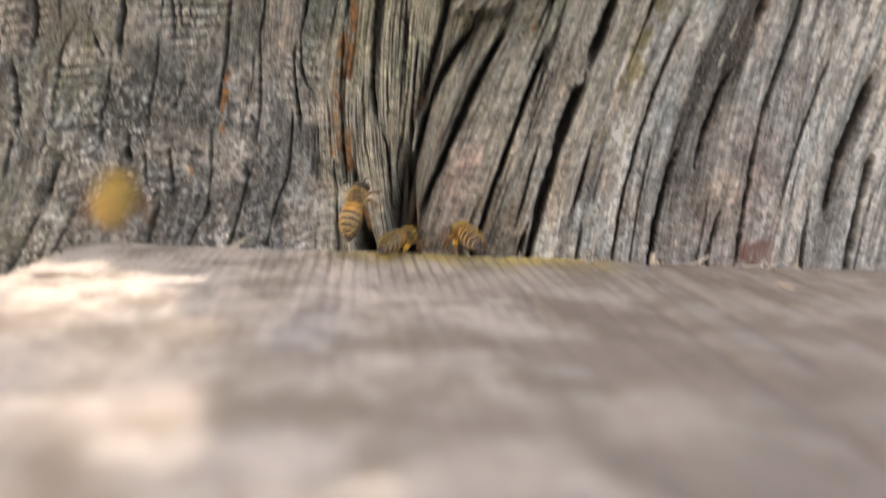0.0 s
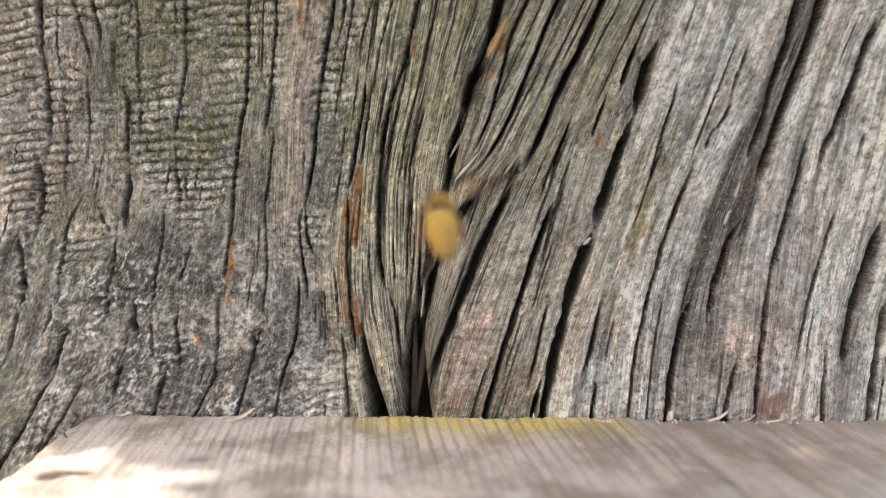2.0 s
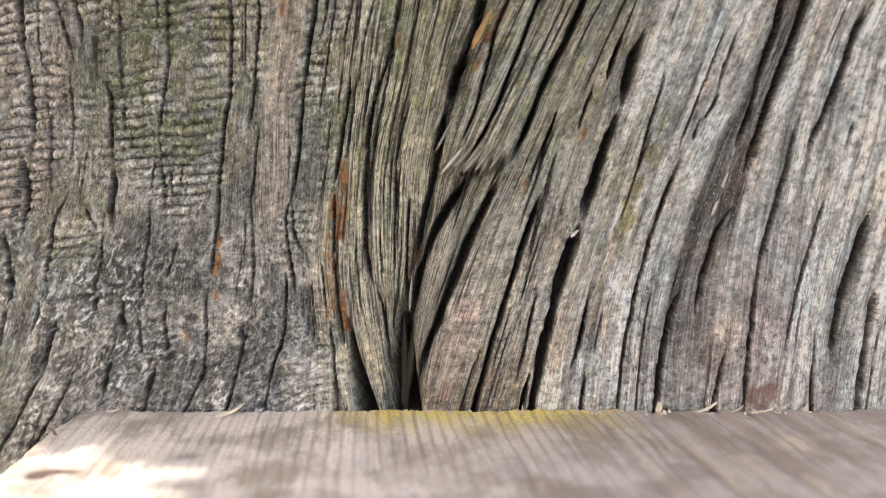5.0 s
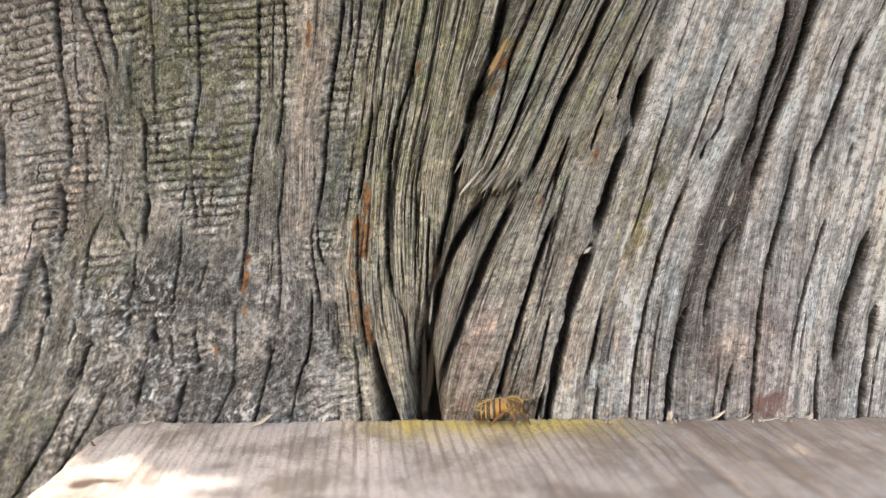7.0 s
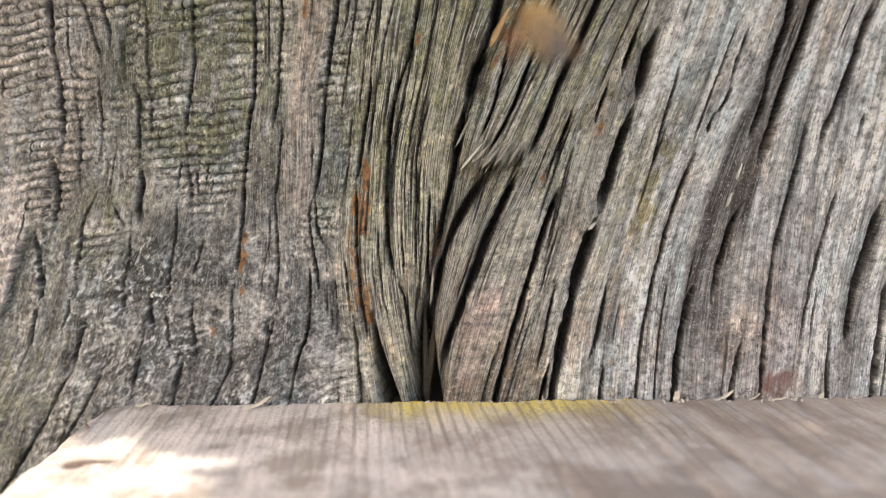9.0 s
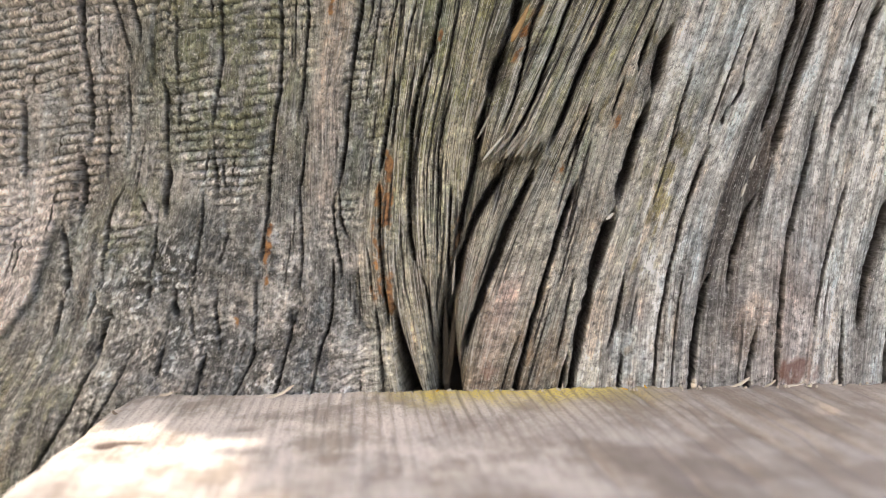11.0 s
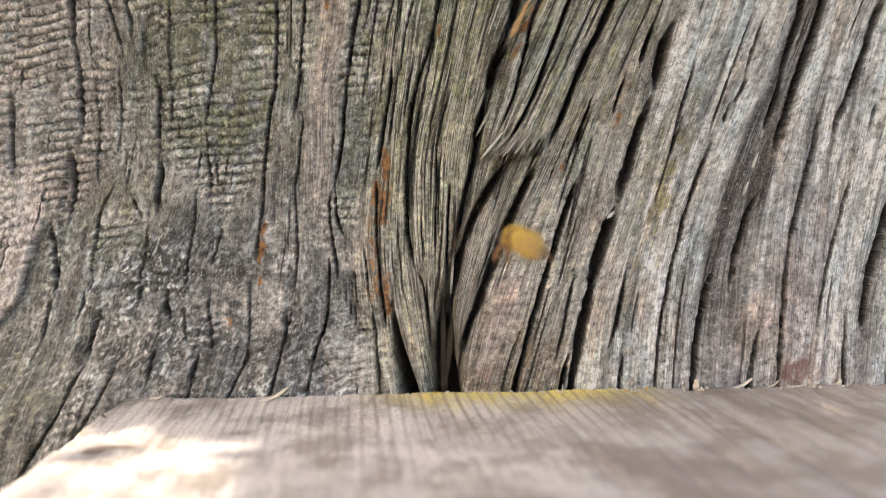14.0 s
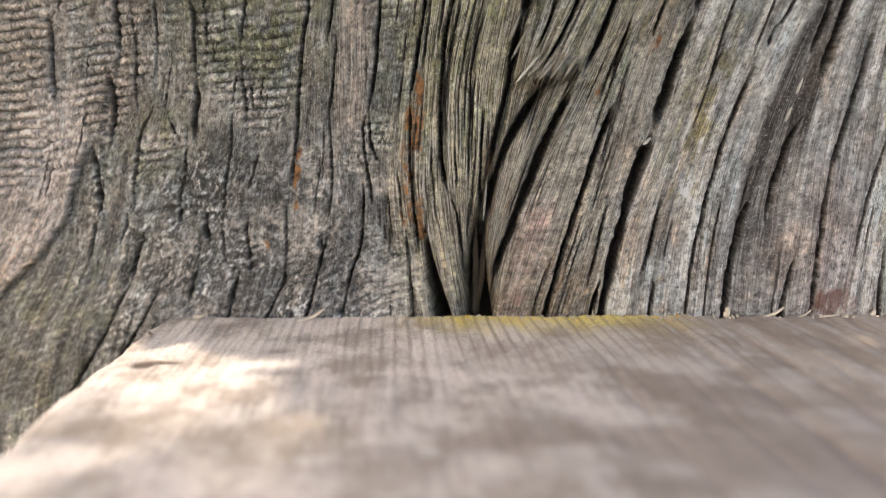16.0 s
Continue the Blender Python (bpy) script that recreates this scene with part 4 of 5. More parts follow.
def build_board():
    """Sawn plank against the trunk; x and y in millimetres on its top, the fibres slanting by BOARD_TURN."""
    s = np.arange(-92, 120, 0.45)
    d = np.concatenate([[0.0, 0.15], np.arange(0.5, 30, 0.4), np.arange(30, 125, 0.9)])
    S, D = np.meshgrid(s, d)
    edge = 0.5 * vnoise(S / 2.2, S * 0, 1) + 0.35 * vnoise(S / 0.8, S * 0, 2) + 0.5 * vnoise(S / 12, S * 0, 3)
    Y = -D + (1.0 + edge) * np.exp(-D / 3)
    Xb = S + D * math.tan(BOARD_TURN)
    A = S + 0.8 * vnoise(S / 20, D / 60, 1) + 0.3 * vnoise(S / 5, D / 25, 2)
    ph = A / 2.5 + 0.4 * vnoise(A / 11, A * 0, 5)
    tooth = ph - np.floor(ph)
    late = smooth(0.62, 0.92, tooth) * smooth(1.0, 0.93, tooth)
    calm = 1 - 0.85 * smooth(8, 36, D)
    H = calm * (0.16 * late - 0.22 * smooth(0.9, 1.0, tooth) - 0.2 * smooth(0.12, 0.0, tooth)) + 0.07 * fractal(A / 0.7, D / 9, 3, 3) + 0.25 * vnoise(A / 9, D / 14, 0)
    H -= 0.9 * np.exp(-D / 0.35) * (0.6 + 0.6 * vnoise(S / 1.6, S * 0, 2))
    # worn rounded left edge, with a chewed corner
    worn = S + 83 + 2 * smooth(10, 50, D) - 4.5 * np.exp(-D / 4) + 0.9 * vnoise(D / 9, D * 0, 2) + 0.6 * vnoise(D / 3, D * 0, 4)
    H -= 3.2 * smooth(5.5, -1.0, worn) ** 2 + 14 * smooth(0.8, -4, worn)
    # knot hole and dents
    kx, ky = Xb + 68.5, Y + 31
    crease = np.exp(-(((kx - 4.0) / 3.4) ** 4 + ((ky - 1.2) / 0.9) ** 2))
    H -= 0.45 * np.exp(-((kx / 2.4) ** 2 + (ky / 2.2) ** 2)) + 0.3 * crease + 0.25 * np.exp(-(((Xb + 44.5) / 2.6) ** 2 + ((Y + 23) / 1.8) ** 2))
    line = np.clip(smooth(0.60, 0.90, tooth) * smooth(1.02, 0.95, tooth) + 0.8 * smooth(0.08, 0.0, tooth), 0, 1) * (0.75 + 0.4 * vnoise(A / 6, D / 12, 3)) * (0.25 + 0.75 * smooth(-48, -18, S)) * (1 - 0.85 * smooth(12, 55, D))
    wide = smooth(30, 45, S)
    line = np.maximum(line * (1 - 0.4 * wide), wide * smooth(0.2, 0.7, vnoise(A / 5.5, D / 90, 1) + 0.35 * vnoise(A / 1.5, D / 30, 2)) * 0.8)
    # weathered grooves on the far half
    for at, wide_, deep in ((12, 0.6, 0.5), (24, 0.5, 0.5), (32.5, 1.1, 1.0), (38, 0.5, 0.5), (44, 1.1, 0.9), (50, 0.6, 0.6), (56.5, 1.1, 1.0), (63, 0.7, 0.7), (70, 0.9, 0.8), (78, 0.8, 0.8)):
        gap = (S - at + 1.3 * vnoise(D / 16, D * 0 + at, 1) + 0.4 * vnoise(D / 5, D * 0 + at, 2)) / (wide_ * (1 + 0.35 * vnoise(D / 7, D * 0 + at, 3)))
        cleft = np.exp(-gap ** 2) * (0.6 + 0.4 * vnoise(D / 11, D * 0 + at, 4))
        H -= 0.9 * deep * cleft
        line = np.maximum(line, deep * cleft)
    blot = 0.5 + 0.5 * fractal(S / 3, D / 2, 4, 3)
    pollen = smooth(-28, -6, S + 5 * blot) * smooth(46, 22, S + 5 * blot) * np.exp(-((D + 3 * vnoise(S / 2.5, D / 6, 2)) / 8.5) ** 2) * np.clip(0.85 + 0.6 * blot, 0, 1)
    knot = np.clip(1.3 * np.exp(-((kx / 2.5) ** 2 + (ky / 2.2) ** 2)) + 0.85 * crease, 0, 1)
    dark = 0.6 * knot + 0.9 * np.exp(-(((Xb + 44.5) / 2.8) ** 2 + ((Y + 23) / 1.8) ** 2))
    # blotches, and darker towards the right half and the front
    dark += (0.6 * smooth(0.20, 0.85, fractal(S / 16, D / 10, 2, 4) + 0.15) * (0.35 + 0.65 * smooth(-20, 30, S))) * (0.4 + 0.6 * smooth(12, 45, D)) + 0.65 * smooth(-25, 40, S) + smooth(30, 75, D) * (0.22 + 0.5 * smooth(-0.1, 0.6, fractal(S / 22, D / 12, 1, 4)))
    stain = np.stack([np.clip(line, 0, 1), np.clip(pollen, 0, 1), np.clip(dark, 0, 1), knot], -1)
    Zb = H - (Xb - 50) * math.tan(BOARD_ROLL)
    # fold the rim down into the end grain and the far sides
    Xc, Yc, Zc = (np.pad(a, 1, mode="edge") for a in (Xb, Y, Zb))
    for a in (Zc[0, :], Zc[-1, :], Zc[:, 0], Zc[:, -1]):
        a -= 24
    stain = np.pad(stain, ((1, 1), (1, 1), (0, 0)), mode="edge")
    grain = np.stack([np.pad(A, 1, mode="edge"), np.pad(D, 1, mode="edge"), Zc], -1)
    me = sheet("board", Xc / 1000, Yc / 1000, Zc / 1000, np.ones(Xc.shape, bool), BOARD, grain, stain)
    ob = new("landing_board", me)
    return tagged(ob, "grey sawn wooden board with worn corner and pollen-yellow rear edge", "board")


build_board()


def board_z(x, y):
    """Height of the board's top, metres."""
    return -(x - 0.05) * math.tan(BOARD_ROLL)


# ---- out of view: ground, added leaf screen that casts the shade ----
bm = bmesh.new()
bmesh.ops.create_grid(bm, x_segments=40, y_segments=40, size=60, matrix=Matrix.Translation((0, 0, -0.6)))
ground = new("ground", mesh_of("ground", bm, SOIL))
tagged(ground, "short grass and soil around the trunk", "ground", kind="structure")


def build_shade_screen():
    """An unseen leaf screen added between the sun and the trunk; the sun comes through its gap onto the board's corner.
    """
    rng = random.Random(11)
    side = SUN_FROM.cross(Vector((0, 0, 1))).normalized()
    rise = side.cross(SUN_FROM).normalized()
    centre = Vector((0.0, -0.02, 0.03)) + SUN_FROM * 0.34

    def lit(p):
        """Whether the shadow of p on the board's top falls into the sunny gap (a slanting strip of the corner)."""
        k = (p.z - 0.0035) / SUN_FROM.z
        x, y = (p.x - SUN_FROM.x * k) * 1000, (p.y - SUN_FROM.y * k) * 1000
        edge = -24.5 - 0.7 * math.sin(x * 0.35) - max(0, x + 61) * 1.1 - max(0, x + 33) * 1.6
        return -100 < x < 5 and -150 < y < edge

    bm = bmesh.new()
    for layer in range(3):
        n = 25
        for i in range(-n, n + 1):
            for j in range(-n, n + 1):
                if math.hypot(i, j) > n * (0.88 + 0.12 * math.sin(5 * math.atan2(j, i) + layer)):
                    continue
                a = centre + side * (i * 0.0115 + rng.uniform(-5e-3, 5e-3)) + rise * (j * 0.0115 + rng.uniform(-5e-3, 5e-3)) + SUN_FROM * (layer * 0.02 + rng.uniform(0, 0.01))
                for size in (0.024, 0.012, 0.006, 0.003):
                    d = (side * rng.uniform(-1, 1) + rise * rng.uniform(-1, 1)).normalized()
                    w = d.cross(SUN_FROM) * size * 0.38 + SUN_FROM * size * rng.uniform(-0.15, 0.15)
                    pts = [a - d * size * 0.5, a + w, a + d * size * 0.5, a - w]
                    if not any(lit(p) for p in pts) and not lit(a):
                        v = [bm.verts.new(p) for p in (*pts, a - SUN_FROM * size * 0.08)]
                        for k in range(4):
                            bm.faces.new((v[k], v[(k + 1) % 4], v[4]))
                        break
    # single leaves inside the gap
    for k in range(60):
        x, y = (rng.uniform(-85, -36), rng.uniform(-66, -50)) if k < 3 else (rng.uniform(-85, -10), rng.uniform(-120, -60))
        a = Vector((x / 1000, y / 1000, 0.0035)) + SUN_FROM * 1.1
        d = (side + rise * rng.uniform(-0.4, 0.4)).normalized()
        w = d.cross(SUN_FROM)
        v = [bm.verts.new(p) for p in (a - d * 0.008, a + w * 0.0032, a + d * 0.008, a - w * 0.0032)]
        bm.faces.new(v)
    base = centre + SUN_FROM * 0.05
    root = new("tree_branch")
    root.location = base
    tagged(root, "unseen leaf screen added to shade the trunk and board", "branch")
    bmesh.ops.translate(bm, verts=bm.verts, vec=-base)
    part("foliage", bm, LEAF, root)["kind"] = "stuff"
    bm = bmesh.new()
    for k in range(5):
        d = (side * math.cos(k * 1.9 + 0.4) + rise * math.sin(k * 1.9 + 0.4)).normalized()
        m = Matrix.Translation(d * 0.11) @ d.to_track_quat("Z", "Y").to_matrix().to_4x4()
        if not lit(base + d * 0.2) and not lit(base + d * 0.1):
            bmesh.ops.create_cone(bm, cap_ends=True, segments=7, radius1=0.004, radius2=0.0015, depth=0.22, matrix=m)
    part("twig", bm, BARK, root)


build_shade_screen()


# ---- crumbs and splinters ----
def sliver(name, length, width, thick, material, m, label, category, taper=0.35, bend=0.12, group="", seed=0):
    """A torn flake of wood: a bent, tapering strip with ragged ends; lies along its own x."""
    rng = random.Random(seed)
    bm = bmesh.new()
    n = 7
    rings = []
    for k in range(n):
        t = k / (n - 1)
        w = width * (1 - (1 - taper) * abs(2 * t - 0.8) ** 1.5 * 0.8) * rng.uniform(0.8, 1.15) * (0.45 if k in (0, n - 1) else 1)
        x, z = (t - 0.5) * length + rng.uniform(-0.03, 0.03) * length, bend * length * 4 * (t - 0.5) ** 2 * (1 if t > 0.5 else 0.3)
        h = thick * rng.uniform(0.7, 1.2) * (0.5 if k in (0, n - 1) else 1)
        rings.append([bm.verts.new(p) for p in ((x, -w / 2, z), (x + 0.02 * length, w / 2, z + h * 0.2), (x, w * 0.3, z + h), (x, -w * 0.35, z + h * 0.9))])
    for a, b in zip(rings, rings[1:]):
        for k in range(4):
            bm.faces.new((a[k], a[(k + 1) % 4], b[(k + 1) % 4], b[k]))
    bm.faces.new(rings[0][::-1])
    bm.faces.new(rings[-1])
    bmesh.ops.recalc_face_normals(bm, faces=bm.faces)
    bmesh.ops.scale(bm, verts=bm.verts, vec=(0.001, 0.001, 0.001))
    ob = new(name, mesh_of(name, bm, material, False))
    ob.matrix_world = m
    return tagged(ob, label, category, group)


def on_board(x, y, lift=0.2, rx=0, ry=0, rz=0):
    return pose(x / 1000, y / 1000, board_z(x / 1000, y / 1000) + lift / 1000, rx, ry, rz)


FLAKE = "curled pale wood flake lying at the board's rear edge"
sliver("wood_flake", 7.2, 1.8, 0.5, CHIP, on_board(-44, -2.0, 0.4, 0, -16, 8), FLAKE, "wood flake", group="crumbs on the board", seed=1)
sliver("wood_flake", 2.4, 1.5, 0.5, CHIP, on_board(46, -0.8, 0.9, 10, -72, 20), "small upright pale wood chip on the board", "wood flake", group="crumbs on the board", seed=2)
sliver("wood_flake", 5.0, 0.9, 0.4, CHIP, on_board(55.5, -0.8, 0.5, 0, -18, 6), FLAKE, "wood flake", group="crumbs on the board", seed=3)
sliver("wood_flake", 3.0, 0.6, 0.3, CHIP, on_board(62, -0.7, 0.4, 0, -30, -10), FLAKE, "wood flake", group="crumbs on the board", seed=4)
sliver("wood_flake", 4.2, 0.5, 0.3, CHIP, on_board(67, -1.2, 0.2, 0, -5, 4), FLAKE, "wood flake", group="crumbs on the board", seed=5)
sliver("wood_flake", 1.8, 0.8, 0.5, CHIP, on_board(75.5, -0.8, 0.5, 0, -25, 30), FLAKE, "wood flake", group="crumbs on the board", seed=6)
sliver("wood_flake", 3.4, 1.4, 0.5, CHIP, on_board(-70.5, -0.6, 0.2, 0, -6, -10), FLAKE, "wood flake", group="crumbs on the board", seed=7)
sliver("wood_flake", 1.6, 0.4, 0.3, CHIP, on_board(18, -0.6, 0.6, 0, -80, 0), "tiny upright yellow splinter on the board", "wood flake", group="crumbs on the board", seed=8)
sliver("wood_flake", 4.5, 0.5, 0.4, BARK, on_board(-75.5, -14, 0.3, 0, 0, -50), "thin brown twig bit on the board", "twig bit", seed=9)
rng = random.Random(21)
for k in range(34):
    x = rng.choice((rng.uniform(-20, 36), rng.uniform(40, 84)))
    sliver("crumb", rng.uniform(0.5, 1.3), rng.uniform(0.3, 0.7), rng.uniform(0.25, 0.5), POLLEN if x < 36 and k % 6 == 0 else CHIP,
           on_board(x, rng.uniform(-2.6, -0.5), 0.15, rng.uniform(-20, 20), rng.uniform(-25, 5), rng.uniform(0, 180)),
           "tiny crumb of wood and pollen on the board", "crumb", group="crumbs on the board", seed=40 + k)


def on_trunk(x, z, proud, lean, tip=0):
    """A pose on the trunk's face; lean: degrees from upright, to the right."""
    return Matrix.Translation((x / 1000, -proud / 1000, z / 1000)) @ Matrix.Rotation(radians(90 - lean), 4, "Y").inverted() @ pose(0, 0, 0, 90 + tip, 0, 0)


SPLIT = "torn grey splinter standing off the cracked trunk"
sliver("splinter", 8, 0.8, 0.8, PALE, on_trunk(6.0, 54.2, 1.6, 44), "pale torn splinter standing off the cracked trunk", "splinter", 0.15, 0.02, "splinters on the trunk", 61)
sliver("splinter", 8, 0.8, 0.9, SPLINTER, on_trunk(10.5, 55.5, 1.2, 40), SPLIT, "splinter", 0.12, 0.02, "splinters on the trunk", 62)
sliver("splinter", 9, 0.7, 0.7, SPLINTER, on_trunk(5.0, 60, 1.4, 32), SPLIT, "splinter", 0.2, 0.02, "splinters on the trunk", 63)
for k, (x, z, lean) in enumerate(((8.0, 54.6, 46), (10.0, 53.8, 44), (12.4, 54.4, 40), (14.6, 54.0, 36), (3.6, 62.5, 26))):
    sliver("splinter", 5.5 + 0.9 * (k % 3), 0.9, 0.9, SPLINTER, on_trunk(x, z, 2.0 - 0.2 * k, lean), SPLIT, "splinter", 0.12, 0.03, "splinters on the trunk", 81 + k)
sliver("splinter", 9, 1.4, 0.8, RUSTY, on_trunk(13.0, 79.5, 0.6, 30), "rust-orange torn splinter on the trunk", "splinter", 0.3, 0.02, "splinters on the trunk", 64)
sliver("splinter", 8, 0.7, 0.6, SPLINTER, on_trunk(-4.2, 27.5, 0.2, 8), SPLIT, "splinter", 0.2, 0.08, "splinters on the trunk", 65)
sliver("splinter", 4.5, 0.7, 0.5, PALE, on_trunk(36.3, 47.5, 0.6, 18), "pale fibre torn from the trunk", "splinter", 0.3, 0.03, "splinters on the trunk", 66)
sliver("splinter", 5.5, 0.6, 0.5, PALE, on_trunk(32.3, 28, 0.6, 20), "pale fibre torn from the trunk", "splinter", 0.3, 0.03, "splinters on the trunk", 67)
sliver("splinter", 3.5, 0.6, 0.5, PALE, on_trunk(59.5, 47.5, 0.5, 22), "pale fibre torn from the trunk", "splinter", 0.3, 0.03, "splinters on the trunk", 68)
sliver("splinter", 3.0, 0.6, 0.5, PALE, on_trunk(57.5, 42, 0.5, 22), "pale fibre torn from the trunk", "splinter", 0.3, 0.03, "splinters on the trunk", 69)
RIB = "dark brown rib of wood inside the cleft"
sliver("splinter", 24, 1.9, 1.6, DARK_RIB, on_trunk(-7.6, 9, -9.5, 3), RIB, "splinter", 0.4, 0.02, "splinters on the trunk", 71)
sliver("splinter", 20, 1.5, 1.4, DARK_RIB, on_trunk(-5.8, 12, -8.5, 9), RIB, "splinter", 0.4, 0.02, "splinters on the trunk", 72)
sliver("cocoon", 2.0, 0.9, 0.7, plain("white_silk", (0.40, 0.385, 0.37), 0.8, 0.6, 2500), on_trunk(29.8, 38, -0.5, 50), "white scrap of silk caught in a crack", "silk scrap", 0.4, 0.1, "", 70)


# ---- the bees ----
MM = 0.001


def blob(bm, rx, ry, rz, at, seg=18, rings=12, turn=None):
    m = Matrix.Translation(Vector(at) * MM) @ (turn or Matrix()) @ Matrix.Diagonal((rx * MM, ry * MM, rz * MM, 1))
    bmesh.ops.create_uvsphere(bm, u_segments=seg, v_segments=rings, radius=1, matrix=m)


def fuzz(bm, rx, ry, rz, at, count, length, seed, back=0.35):
    """Short hairs on an ellipsoid, swept back."""
    rng = random.Random(seed)
    for _ in range(count):
        n = Vector((rng.gauss(0, 1), rng.gauss(0, 1), rng.gauss(0, 1))).normalized()
        p = Vector((n.x * rx, n.y * ry, n.z * rz)) + Vector(at)
        d = (n + Vector((0, -back, 0)) + Vector((rng.uniform(-.3, .3), rng.uniform(-.3, .3), rng.uniform(-.3, .3)))).normalized()
        s = d.cross(Vector((rng.random(), rng.random(), rng.random()))).normalized() * 0.055
        v = [bm.verts.new(q * MM) for q in (p - s, p + s, p + d * length * rng.uniform(0.6, 1.2))]
        bm.faces.new(v)


def limb(bm, pts, radii, sides=6):
    """A jointed tube through points, millimetres."""
    for (a, b), (r, q) in zip(zip(pts, pts[1:]), zip(radii, radii[1:])):
        a, b = Vector(a) * MM, Vector(b) * MM
        d = b - a
        m = Matrix.Translation((a + b) / 2) @ d.to_track_quat("Z", "Y").to_matrix().to_4x4()
        bmesh.ops.create_cone(bm, cap_ends=True, segments=sides, radius1=r * MM, radius2=q * MM, depth=d.length, matrix=m)


def ring(bm, s0, s1, prof, sides=20):
    """A band of the abdomen from s0 to s1 along its axis."""
    loops = []
    for k in range(4):
        s = s0 + (s1 - s0) * k / 3
        r, drop = prof(s)
        r *= 1.0 + 0.035 * (1 - k / 3)
        loops.append([bm.verts.new(Vector((r * math.cos(a), -s, r * 0.92 * math.sin(a) - drop)) * MM) for a in (2 * math.pi * i / sides for i in range(sides))])
    for a, b in zip(loops, loops[1:]):
        for i in range(sides):
            bm.faces.new((a[i], a[(i + 1) % sides], b[(i + 1) % sides], b[i]))
    return loops


def belly(s):
    """Radius and sag of the abdomen, s millimetres behind the waist."""
    t = s / 7.6
    return 2.2 * max(0.03, (1 - (1 - t / 0.36) ** 2) ** 0.5 * 0.75 + 0.25 if t < 0.36 else max(0.0, 1 - ((t - 0.36) / 0.645) ** 2.3) ** 0.8), 0.05 * s + 0.03 * s * s


def wing_mesh(bm, side, length, width, sweep):
    n = 12
    rows = []
    for k in range(n + 1):
        t = k / n
        x = side * length * t
        lead = 0.25 * width * math.sin(math.pi * t) + sweep * t * t
        chord = width * (0.22 + 1.5 * t * (1 - t) ** 0.45) * (1 - t ** 7)
        rows.append([bm.verts.new(Vector(p) * MM) for p in ((x, lead, 0), (x, lead - chord * 0.5, 0.10 * math.sin(9 * t)), (x, lead - chord, 0))])
    for a, b in zip(rows, rows[1:]):
        for i in range(2):
            bm.faces.new((a[i], b[i], b[i + 1], a[i + 1]))


